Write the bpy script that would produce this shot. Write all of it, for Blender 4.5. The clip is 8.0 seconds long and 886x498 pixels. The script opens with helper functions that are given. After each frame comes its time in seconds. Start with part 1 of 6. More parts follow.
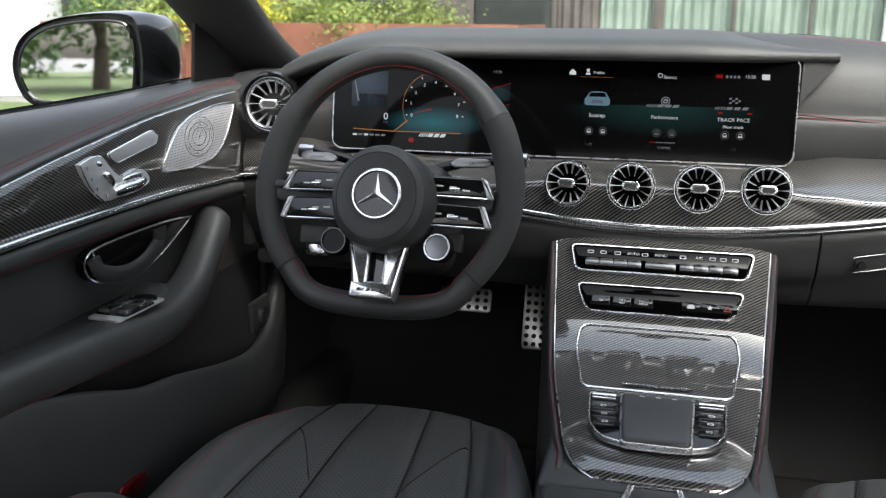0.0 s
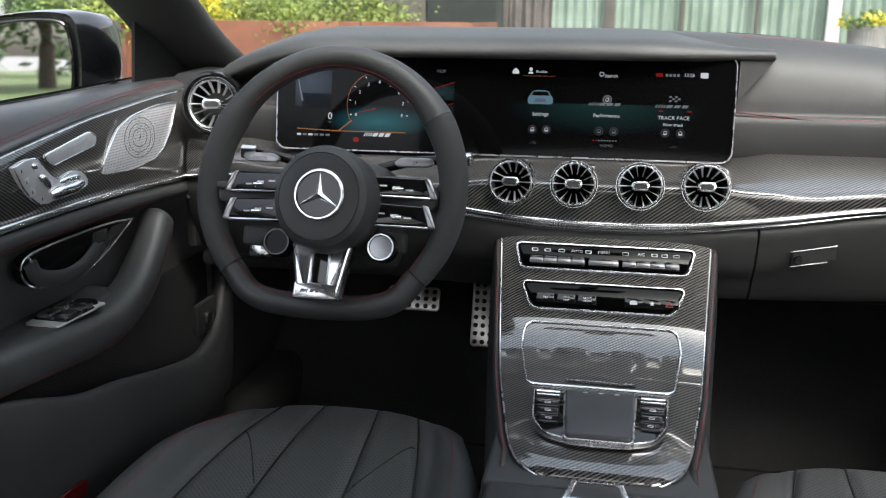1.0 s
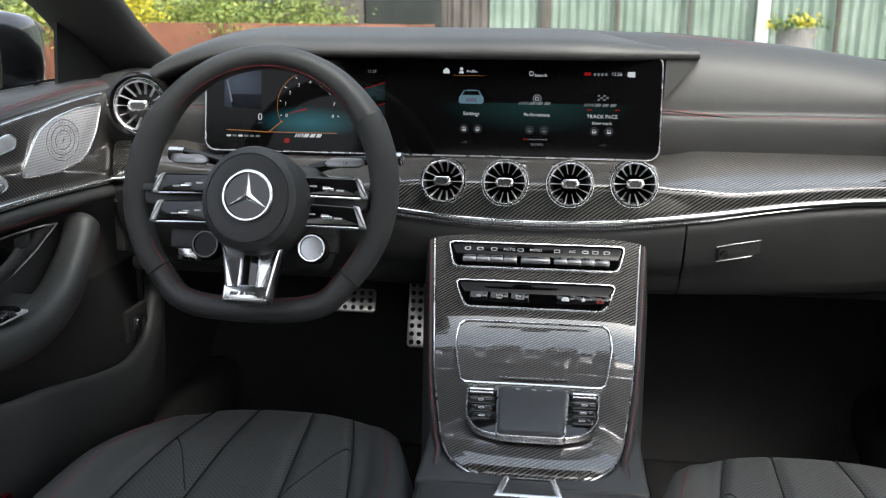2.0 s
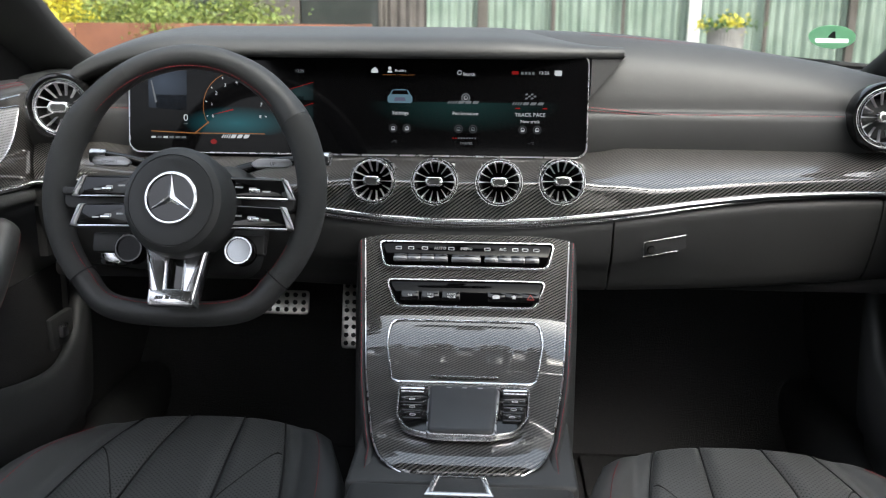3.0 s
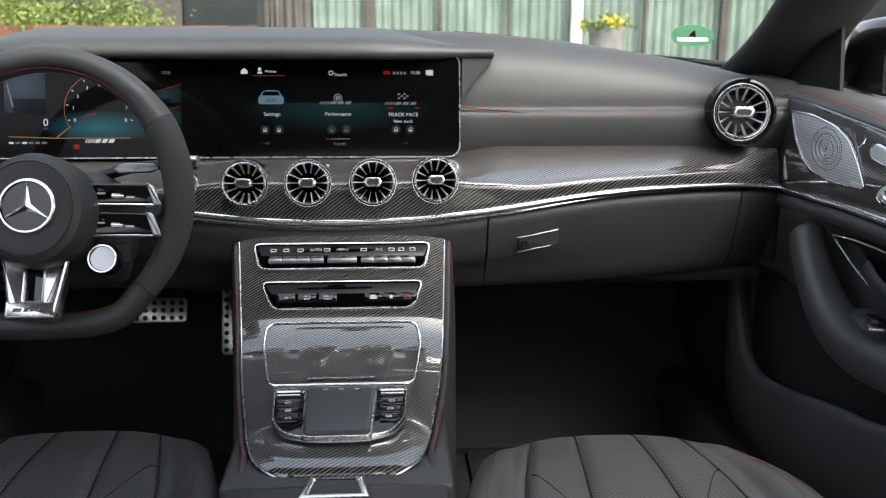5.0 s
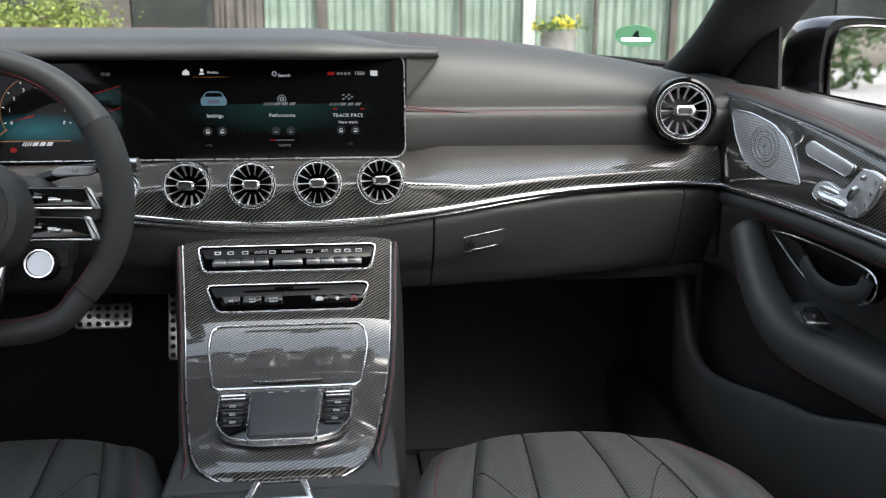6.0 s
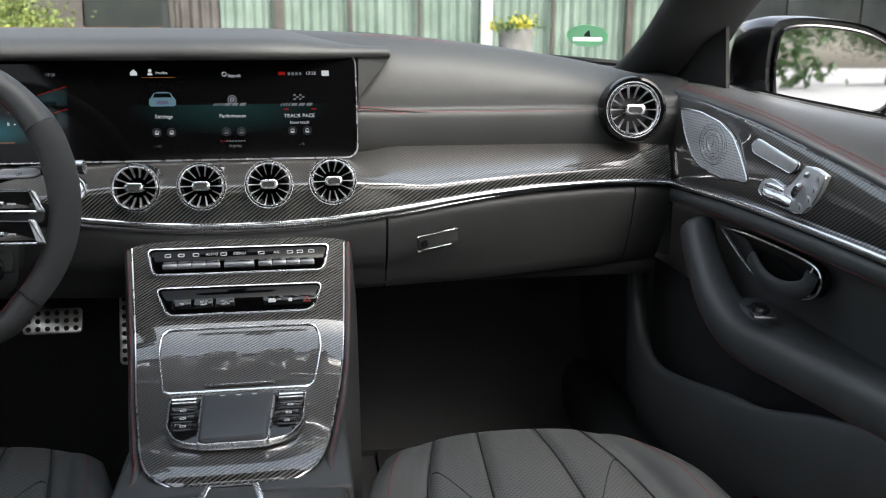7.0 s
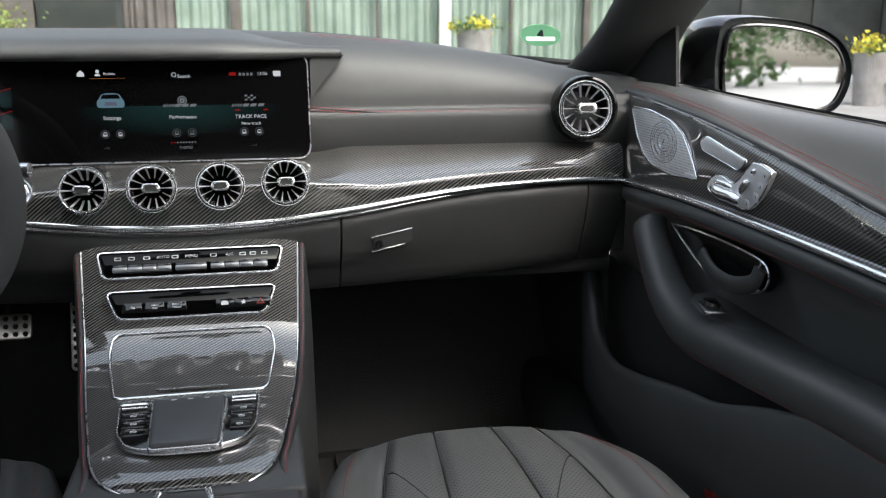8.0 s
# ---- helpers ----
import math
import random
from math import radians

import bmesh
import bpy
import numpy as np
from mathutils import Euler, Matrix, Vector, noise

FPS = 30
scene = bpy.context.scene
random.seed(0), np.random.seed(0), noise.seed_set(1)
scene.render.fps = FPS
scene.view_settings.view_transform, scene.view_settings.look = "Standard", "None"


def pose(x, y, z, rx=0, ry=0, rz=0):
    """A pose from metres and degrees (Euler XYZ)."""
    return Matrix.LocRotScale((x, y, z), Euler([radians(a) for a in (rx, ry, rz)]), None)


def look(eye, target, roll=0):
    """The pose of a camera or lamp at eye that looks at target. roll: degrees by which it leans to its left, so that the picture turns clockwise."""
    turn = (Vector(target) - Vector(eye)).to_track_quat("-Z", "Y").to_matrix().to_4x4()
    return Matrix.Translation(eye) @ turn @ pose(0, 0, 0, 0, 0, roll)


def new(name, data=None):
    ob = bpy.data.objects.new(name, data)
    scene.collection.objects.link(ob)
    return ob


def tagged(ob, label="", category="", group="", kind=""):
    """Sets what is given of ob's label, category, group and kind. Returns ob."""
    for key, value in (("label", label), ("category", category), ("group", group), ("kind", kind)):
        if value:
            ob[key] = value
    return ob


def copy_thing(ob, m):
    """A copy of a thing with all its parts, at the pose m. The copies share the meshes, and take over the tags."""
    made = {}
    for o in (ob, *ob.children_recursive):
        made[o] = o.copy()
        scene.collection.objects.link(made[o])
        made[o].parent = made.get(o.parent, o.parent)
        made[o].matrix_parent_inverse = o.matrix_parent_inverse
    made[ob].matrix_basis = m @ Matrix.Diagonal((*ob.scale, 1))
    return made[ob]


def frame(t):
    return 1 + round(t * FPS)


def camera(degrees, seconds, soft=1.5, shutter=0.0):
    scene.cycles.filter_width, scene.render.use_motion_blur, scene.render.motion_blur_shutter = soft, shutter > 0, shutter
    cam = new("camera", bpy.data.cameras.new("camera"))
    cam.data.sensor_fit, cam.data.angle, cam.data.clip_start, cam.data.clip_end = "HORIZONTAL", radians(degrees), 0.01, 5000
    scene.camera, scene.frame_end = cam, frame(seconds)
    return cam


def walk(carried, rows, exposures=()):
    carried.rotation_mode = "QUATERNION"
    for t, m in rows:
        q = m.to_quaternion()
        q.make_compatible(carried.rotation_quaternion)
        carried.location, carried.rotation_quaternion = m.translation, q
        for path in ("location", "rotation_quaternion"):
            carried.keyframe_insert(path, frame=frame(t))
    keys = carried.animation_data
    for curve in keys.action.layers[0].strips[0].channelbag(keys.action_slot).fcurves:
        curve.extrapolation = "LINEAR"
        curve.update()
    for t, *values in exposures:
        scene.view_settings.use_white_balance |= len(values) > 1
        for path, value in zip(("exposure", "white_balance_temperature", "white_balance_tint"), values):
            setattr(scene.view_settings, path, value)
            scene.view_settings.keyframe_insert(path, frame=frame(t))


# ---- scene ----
cam = camera(52.5, 8.0, soft=1.15)
cam.data.dof.use_dof = True
cam.data.dof.focus_distance, cam.data.dof.aperture_fstop = 1.2, 10.0
PATH = [
    (0, (-0.007, -0.384, 1.101), (-0.463, 1.498, 0.604), 0.4),
    (0.5, (-0.001, -0.384, 1.097), (-0.417, 1.509, 0.606), 0.4),
    (1, (0.008, -0.381, 1.104), (-0.352, 1.521, 0.602), 0.4),
    (1.5, (0.015, -0.38, 1.102), (-0.284, 1.534, 0.603), 0.4),
    (3, (0.038, -0.376, 1.099), (-0.068, 1.559, 0.604), 0.4),
    (3.5, (0.047, -0.377, 1.098), (0.002, 1.561, 0.606), 0.3),
    (4, (0.056, -0.378, 1.097), (0.076, 1.561, 0.606), 0.3),
    (4.5, (0.061, -0.378, 1.098), (0.135, 1.559, 0.606), 0.3),
    (6, (0.082, -0.38, 1.096), (0.302, 1.547, 0.608), 0.2),
    (6.5, (0.088, -0.381, 1.096), (0.352, 1.54, 0.607), 0.2),
    (7, (0.093, -0.382, 1.096), (0.399, 1.533, 0.608), 0.2),
    (7.5, (0.099, -0.383, 1.096), (0.45, 1.525, 0.608), 0.1),
    (8, (0.104, -0.384, 1.095), (0.493, 1.516, 0.608), 0.1),
]
walk(cam, [(t, look(eye, target, roll)) for t, eye, target, roll in PATH])

# ---- light ----
world = bpy.data.worlds.new("overcast_sky")
scene.world = world
world.use_nodes = True
wn = world.node_tree
sky = wn.nodes.new("ShaderNodeTexSky")
sky.sky_type, sky.sun_disc = "NISHITA", False
sky.sun_elevation, sky.sun_rotation = radians(48), radians(150)
sky.air_density, sky.dust_density = 1.0, 4.0
pale = wn.nodes.new("ShaderNodeHueSaturation")
pale.inputs["Saturation"].default_value = 0.45
wn.links.new(sky.outputs[0], pale.inputs["Color"])
tc = wn.nodes.new("ShaderNodeTexCoord")
sp = wn.nodes.new("ShaderNodeSeparateXYZ")
lift = wn.nodes.new("ShaderNodeMapRange")
lift.inputs["To Min"].default_value, lift.inputs["To Max"].default_value = 0.85, 3.9
cloud = wn.nodes.new("ShaderNodeMix")
cloud.data_type, cloud.blend_type = "RGBA", "MULTIPLY"
cloud.inputs["Factor"].default_value = 1.0
wn.links.new(tc.outputs["Generated"], sp.inputs[0])
wn.links.new(sp.outputs[2], lift.inputs[0])
wn.links.new(pale.outputs[0], cloud.inputs[6])
wn.links.new(lift.outputs[0], cloud.inputs[7])
wn.links.new(cloud.outputs[2], wn.nodes["Background"].inputs[0])
wn.nodes["Background"].inputs[1].default_value = 0.15
sun_data = bpy.data.lights.new("sun", "SUN")
sun_data.energy, sun_data.angle, sun_data.color = 1.2, radians(25), (1.0, 0.96, 0.9)
sun = new("sun", sun_data)
sun.matrix_world = look((0, 0, 30), (-0.5 * 20, 0.75 * 20, 8), 0)
scene.view_settings.exposure = 0.65

# ---- materials ----
def material(name, color=(0.5, 0.5, 0.5), rough=0.5, metal=0.0, coat=0.0, coat_rough=0.03, spec=0.5):
    m = bpy.data.materials.new(name)
    m.use_nodes = True
    b = m.node_tree.nodes["Principled BSDF"]
    b.inputs["Base Color"].default_value = (*color, 1)
    b.inputs["Roughness"].default_value = rough
    b.inputs["Metallic"].default_value = metal
    b.inputs["Coat Weight"].default_value = coat
    b.inputs["Coat Roughness"].default_value = coat_rough
    b.inputs["Specular IOR Level"].default_value = spec
    return m


def node(m, kind, **values):
    n = m.node_tree.nodes.new(kind)
    for key, value in values.items():
        n.inputs[key].default_value = value
    return n


def join(m, a, b):
    m.node_tree.links.new(a, b)


def coords(m):
    return m.node_tree.nodes.new("ShaderNodeNewGeometry").outputs["Position"]


def relief(m, height, strength, distance):
    b = node(m, "ShaderNodeBump", Strength=strength, Distance=distance)
    join(m, height, b.inputs["Height"])
    join(m, b.outputs[0], m.node_tree.nodes["Principled BSDF"].inputs["Normal"])
    return b


def mottle(m, dark, light, scale, detail=4.0, rough=None):
    """Colour that drifts between two tones, and roughness with it."""
    n = node(m, "ShaderNodeTexNoise", Scale=scale, Detail=detail, Roughness=0.6)
    join(m, coords(m), n.inputs["Vector"])
    r = m.node_tree.nodes.new("ShaderNodeValToRGB")
    r.color_ramp.elements[0].position, r.color_ramp.elements[1].position = 0.3, 0.7
    r.color_ramp.elements[0].color, r.color_ramp.elements[1].color = (*dark, 1), (*light, 1)
    join(m, n.outputs[0], r.inputs[0])
    b = m.node_tree.nodes["Principled BSDF"]
    join(m, r.outputs[0], b.inputs["Base Color"])
    if rough:
        k = node(m, "ShaderNodeMapRange", **{"To Min": rough[0], "To Max": rough[1]})
        join(m, n.outputs[0], k.inputs[0])
        join(m, k.outputs[0], b.inputs["Roughness"])
    return n


def leather(name, tone, rough, grain=900.0, depth=0.25):
    m = material(name, (tone,) * 3, rough)
    mottle(m, (tone * 0.85, tone * 0.88, tone * 0.865), (tone * 1.12, tone * 1.15, tone * 1.13), 9.0, 5.0, (rough - 0.05, rough + 0.06))
    v = node(m, "ShaderNodeTexVoronoi", Scale=grain)
    join(m, coords(m), v.inputs["Vector"])
    relief(m, v.outputs["Distance"], depth, 0.0006)
    return m


def mathnode(m, op, a, b=None):
    n = m.node_tree.nodes.new("ShaderNodeMath")
    n.operation = op
    for i, v in enumerate((a, b)):
        if v is None:
            continue
        if isinstance(v, (int, float)):
            n.inputs[i].default_value = v
        else:
            join(m, v, n.inputs[i])
    return n.outputs[0]


def carbon_material():
    """Clear-lacquered twill weave: slanting ribs broken into short bundles."""
    m = material("carbon_weave", (0.02, 0.02, 0.02), 0.38, 0.0, 1.0, 0.02)
    sep = m.node_tree.nodes.new("ShaderNodeSeparateXYZ")
    join(m, coords(m), sep.inputs[0])
    x, y, z = sep.outputs
    u = mathnode(m, "SUBTRACT", x, mathnode(m, "MULTIPLY", y, 0.5))
    v = mathnode(m, "ADD", z, mathnode(m, "MULTIPLY", y, 0.35))
    diag = mathnode(m, "ADD", u, mathnode(m, "MULTIPLY", v, -1.3))
    rib = mathnode(m, "SINE", mathnode(m, "MULTIPLY", diag, 2 * math.pi / 0.0068))
    cross = mathnode(m, "SINE", mathnode(m, "MULTIPLY", mathnode(m, "ADD", u, mathnode(m, "MULTIPLY", v, 0.8)), 2 * math.pi / 0.0042))
    mix = mathnode(m, "ADD", mathnode(m, "MULTIPLY", rib, 0.8), mathnode(m, "MULTIPLY", cross, 0.2))
    r = m.node_tree.nodes.new("ShaderNodeValToRGB")
    r.color_ramp.elements[0].position, r.color_ramp.elements[1].position = 0.3, 0.75
    r.color_ramp.elements[0].color, r.color_ramp.elements[1].color = (0.008, 0.008, 0.008, 1), (0.105, 0.1, 0.093, 1)
    join(m, mathnode(m, "ADD", mathnode(m, "MULTIPLY", mix, 0.5), 0.5), r.inputs[0])
    b = m.node_tree.nodes["Principled BSDF"]
    join(m, r.outputs[0], b.inputs["Base Color"])
    b.inputs["Metallic"].default_value = 0.1
    b.inputs["Specular IOR Level"].default_value = 0.3
    b.inputs["Coat IOR"].default_value = 1.9
    n = node(m, "ShaderNodeTexNoise", Scale=14.0, Detail=2.0)
    join(m, coords(m), n.inputs["Vector"])
    bump = node(m, "ShaderNodeBump", Strength=0.02, Distance=0.001)
    join(m, n.outputs[0], bump.inputs["Height"])
    join(m, bump.outputs[0], b.inputs["Coat Normal"])
    return m


def perforated(name, tone):
    """Seat leather with rows of tiny holes."""
    m = leather(name, tone, 0.5)
    t = m.node_tree
    sep = t.nodes.new("ShaderNodeSeparateXYZ")
    join(m, coords(m), sep.inputs[0])
    p = 0.0068
    a = mathnode(m, "FRACT", mathnode(m, "MULTIPLY", mathnode(m, "ADD", sep.outputs[0], sep.outputs[1]), 1 / p))
    c = mathnode(m, "FRACT", mathnode(m, "MULTIPLY", mathnode(m, "SUBTRACT", sep.outputs[0], sep.outputs[1]), 1 / p))
    da = mathnode(m, "POWER", mathnode(m, "SUBTRACT", a, 0.5), 2.0)
    dc = mathnode(m, "POWER", mathnode(m, "SUBTRACT", c, 0.5), 2.0)
    hole = mathnode(m, "LESS_THAN", mathnode(m, "ADD", da, dc), 0.05)
    mixer = t.nodes.new("ShaderNodeMix")
    mixer.data_type = "RGBA"
    b = t.nodes["Principled BSDF"]
    old = b.inputs["Base Color"].links[0].from_socket
    join(m, hole, mixer.inputs["Factor"])
    join(m, old, mixer.inputs[6])
    mixer.inputs[7].default_value = (0.004, 0.004, 0.004, 1)
    join(m, mixer.outputs[2], b.inputs["Base Color"])
    return m


def glow(name, color, strength):
    m = material(name, (0.002, 0.002, 0.0022), 0.06, spec=0.12)
    b = m.node_tree.nodes["Principled BSDF"]
    b.inputs["Emission Color"].default_value = (*color, 1)
    b.inputs["Emission Strength"].default_value = strength
    return m


LEATHER = leather("black_leather", 0.033, 0.48)
LEATHER_SOFT = leather("black_dash_leather", 0.034, 0.47, 1200.0)
SEAT = leather("seat_leather", 0.05, 0.5)
SEAT_PERF = perforated("perforated_leather", 0.054)
SUEDE = leather("black_microfibre", 0.042, 0.85, 2500.0, 0.4)
PLASTIC = leather("black_grained_plastic", 0.028, 0.55, 1500.0)
PIANO = material("piano_black", (0.006, 0.006, 0.006), 0.06, 0.0, 0.0)
mottle(PIANO, (0.005, 0.005, 0.005), (0.009, 0.009, 0.009), 60.0, 3.0, (0.04, 0.1))
CARBON = carbon_material()
CHROME = material("chrome", (0.82, 0.82, 0.83), 0.1, 1.0)
mottle(CHROME, (0.88, 0.88, 0.89), (0.92, 0.92, 0.93), 25.0, 3.0, (0.2, 0.24))
SATIN = material("satin_aluminium", (0.66, 0.66, 0.67), 0.28, 1.0)
mottle(SATIN, (0.6, 0.6, 0.61), (0.66, 0.66, 0.67), 30.0, 4.0, (0.25, 0.3))
SILVER = material("matt_silver", (0.7, 0.7, 0.71), 0.45, 0.55)
mottle(SILVER, (0.64, 0.64, 0.65), (0.76, 0.76, 0.77), 45.0, 4.0, (0.38, 0.5))
CARPET = material("black_carpet", (0.012, 0.012, 0.013), 0.95)
cn = mottle(CARPET, (0.012, 0.012, 0.013), (0.026, 0.026, 0.027), 350.0, 3.0)
relief(CARPET, cn.outputs[0], 0.8, 0.004)
RUBBER = material("black_rubber", (0.012, 0.012, 0.012), 0.7)
mottle(RUBBER, (0.009, 0.009, 0.009), (0.016, 0.016, 0.016), 90.0)
THREAD = material("red_thread", (0.3, 0.02, 0.03), 0.6)
mottle(THREAD, (0.2, 0.012, 0.018), (0.36, 0.03, 0.04), 300.0)
SEAM = material("seam_shadow_thread", (0.006, 0.006, 0.006), 0.8)
HEADLINER = leather("dark_headliner", 0.03, 0.9, 500.0)
GLASSY = material("dark_glossy_screen", (0.002, 0.002, 0.0022), 0.06, 0.0, 0.0, 0.02, 0.12)
MIRROR = material("mirror_glass", (0.86, 0.88, 0.88), 0.02, 1.0)
PAINT = material("black_car_paint", (0.006, 0.007, 0.008), 0.25, 0.0, 1.0, 0.02)
RED_LENS = material("red_reflector", (0.11, 0.004, 0.006), 0.15, 0.0, 0.5)
# black leather again, tone raised to make up for weak light on the doors
DOOR_LEATHER_LIT = leather("black_door_leather_lit", 0.058, 0.44)
# the grained plastic with missing light on the lower doors put into its tone
POCKET_LIT = leather("black_pocket_plastic_lit", 0.042, 0.55, 1500.0)


def glass_material(name, tint, alpha):
    m = bpy.data.materials.new(name)
    m.use_nodes = True
    t = m.node_tree
    t.nodes.remove(t.nodes["Principled BSDF"])
    clear, gloss, mixer = t.nodes.new("ShaderNodeBsdfTransparent"), t.nodes.new("ShaderNodeBsdfGlossy"), t.nodes.new("ShaderNodeMixShader")
    clear.inputs[0].default_value = (*tint, 1)
    gloss.inputs["Roughness"].default_value = 0.01
    f = t.nodes.new("ShaderNodeLayerWeight")
    f.inputs["Blend"].default_value = 0.3
    p = t.nodes.new("ShaderNodeMapRange")
    p.inputs["From Min"].default_value, p.inputs["To Min"].default_value, p.inputs["To Max"].default_value = 0.3, 0.03, 0.35
    t.links.new(f.outputs["Facing"], p.inputs[0])
    t.links.new(p.outputs[0], mixer.inputs[0])
    t.links.new(clear.outputs[0], mixer.inputs[1])
    t.links.new(gloss.outputs[0], mixer.inputs[2])
    t.links.new(mixer.outputs[0], t.nodes["Material Output"].inputs[0])
    return m


GLASS = glass_material("window_glass", (0.9, 0.94, 0.91), 0.1)


# ---- building helpers ----
def smooth(points, n):
    """Points along a smooth line through the given ones, n for each stretch."""
    P = [Vector(p) for p in points]
    P = [2 * P[0] - P[1], *P, 2 * P[-1] - P[-2]]
    out = []
    for i in range(1, len(P) - 2):
        a, b, c, d = P[i - 1:i + 3]
        for k in range(n):
            t = k / n
            out.append(0.5 * (2 * b + (c - a) * t + (2 * a - 5 * b + 4 * c - d) * t * t + (3 * b - a - 3 * c + d) * t ** 3))
    out.append(P[-2])
    return out


def curve(x, table):
    """The value at x of a smooth line through (x, value) pairs that never overshoots them."""
    if x <= table[0][0]:
        return table[0][1]
    if x >= table[-1][0]:
        return table[-1][1]
    i = next(k for k in range(len(table) - 1) if x <= table[k + 1][0])

    def secant(k):
        return (table[k + 1][1] - table[k][1]) / (table[k + 1][0] - table[k][0])

    def tangent(k):
        if k == 0 or k == len(table) - 1:
            return secant(min(k, len(table) - 2))
        a, b = secant(k - 1), secant(k)
        return 2 * a * b / (a + b) if a * b > 0 else 0.0

    (x0, v0), (x1, v1) = table[i], table[i + 1]
    h = x1 - x0
    t = (x - x0) / h
    return v0 * (1 + 2 * t) * (1 - t) ** 2 + h * tangent(i) * t * (1 - t) ** 2 + v1 * t * t * (3 - 2 * t) + h * tangent(i + 1) * t * t * (t - 1)


def part(name, bm, mat, parent=None, label="", angle=40, m=None):
    bmesh.ops.recalc_face_normals(bm, faces=bm.faces)
    me = bpy.data.meshes.new(name)
    bm.to_mesh(me)
    bm.free()
    for p in me.polygons:
        p.use_smooth = True
    me.set_sharp_from_angle(angle=radians(angle))
    me.materials.append(mat)
    ob = new(name, me)
    ob.parent = parent
    if m is not None:
        ob.matrix_local = m
    if label:
        tagged(ob, label)
    return ob


def thing(name, label, category, group="", kind="", m=None):
    ob = new(name)
    ob.empty_display_size = 0.05
    if m is not None:
        ob.matrix_world = m
    return tagged(ob, label, category, group, kind)


def loft(rows, bm=None, closed=False, thick=0.0, skip=None):
    """A skin over rows of points; closed: each row is a ring. thick: given a back side."""
    bm = bm or bmesh.new()
    vs = [[bm.verts.new(p) for p in row] for row in rows]
    faces = []
    for a, b in zip(vs, vs[1:]):
        n = len(a)
        for i in range(n if closed else n - 1):
            j = (i + 1) % n
            if skip and skip((a[i].co + b[j].co) / 2):
                continue
            faces.append(bm.faces.new((a[i], a[j], b[j], b[i])))
    if closed:
        bm.faces.new(vs[0])
        bm.faces.new(vs[-1])
    if thick:
        bmesh.ops.recalc_face_normals(bm, faces=bm.faces)
        bmesh.ops.solidify(bm, geom=faces, thickness=thick)
    return bm


def tube(points, r, n=8, closed=False, bm=None, r2=None, up=(0, 0, 1), radii=None):
    """A rod along points; r across the up direction, r2 along it."""
    bm = bm or bmesh.new()
    P = [Vector(p) for p in points]
    rings = []
    for i, p in enumerate(P):
        a = P[(i - 1) % len(P)] if closed or i > 0 else p
        b = P[(i + 1) % len(P)] if closed or i < len(P) - 1 else p
        t = (b - a).normalized()
        s = t.cross(Vector(up))
        s = s.normalized() if s.length > 1e-6 else t.orthogonal().normalized()
        w = s.cross(t)
        k = radii[i] if radii else 1.0
        rings.append([bm.verts.new(p + k * (s * r * math.cos(q) + w * (r2 or r) * math.sin(q))) for q in (2 * math.pi * j / n for j in range(n))])
    pairs = list(zip(rings, rings[1:])) + ([(rings[-1], rings[0])] if closed else [])
    for a, b in pairs:
        for j in range(n):
            bm.faces.new((a[j], a[(j + 1) % n], b[(j + 1) % n], b[j]))
    if not closed:
        bm.faces.new(rings[0])
        bm.faces.new(rings[-1])
    return bm


def rounded(w, h, r, n=5):
    """A rectangle with round corners, about the origin."""
    out = []
    for cx, cy, a in ((w / 2 - r, h / 2 - r, 0), (-w / 2 + r, h / 2 - r, 90), (-w / 2 + r, -h / 2 + r, 180), (w / 2 - r, -h / 2 + r, 270)):
        for k in range(n + 1):
            q = radians(a + 90 * k / n)
            out.append((cx + r * math.cos(q), cy + r * math.sin(q)))
    return out


def round_off(corners, r, n=5):
    """A polygon with its corners rounded by about r."""
    out, C = [], [Vector(c) for c in corners]
    for i, p in enumerate(C):
        a, b = C[i - 1], C[(i + 1) % len(C)]
        u, v = a - p, b - p
        k = min(r, u.length * 0.45, v.length * 0.45)
        p0, p1 = p + u.normalized() * k, p + v.normalized() * k
        for j in range(n + 1):
            t = j / n
            out.append((1 - t) ** 2 * p0 + 2 * t * (1 - t) * p + t * t * p1)
    return [(q.x, q.y) for q in out]


def plate(outline, thick, bevel=0.0, m=None, bm=None, seg=2):
    """A flat piece with that outline, from z = 0 up to thick, its upper rim bevelled."""
    own = bmesh.new()
    f = own.faces.new([own.verts.new((x, y, 0)) for x, y in outline])
    if f.normal.z < 0 or sum(x0 * y1 - x1 * y0 for (x0, y0), (x1, y1) in zip(outline, outline[1:] + outline[:1])) < 0:
        f.normal_flip()
    g = bmesh.ops.extrude_face_region(own, geom=[f])
    top = [v for v in g["geom"] if isinstance(v, bmesh.types.BMVert)]
    bmesh.ops.translate(own, verts=top, vec=(0, 0, thick))
    if bevel:
        ts = set(top)
        edges = [e for e in own.edges if e.verts[0] in ts and e.verts[1] in ts]
        bmesh.ops.bevel(own, geom=edges, offset=bevel, segments=seg, affect="EDGES", profile=0.5)
    if m is not None:
        bmesh.ops.transform(own, matrix=m, verts=own.verts)
    if bm is None:
        return own
    me = bpy.data.meshes.new("tmp")
    own.to_mesh(me)
    own.free()
    bm.from_mesh(me)
    bpy.data.meshes.remove(me)
    return bm


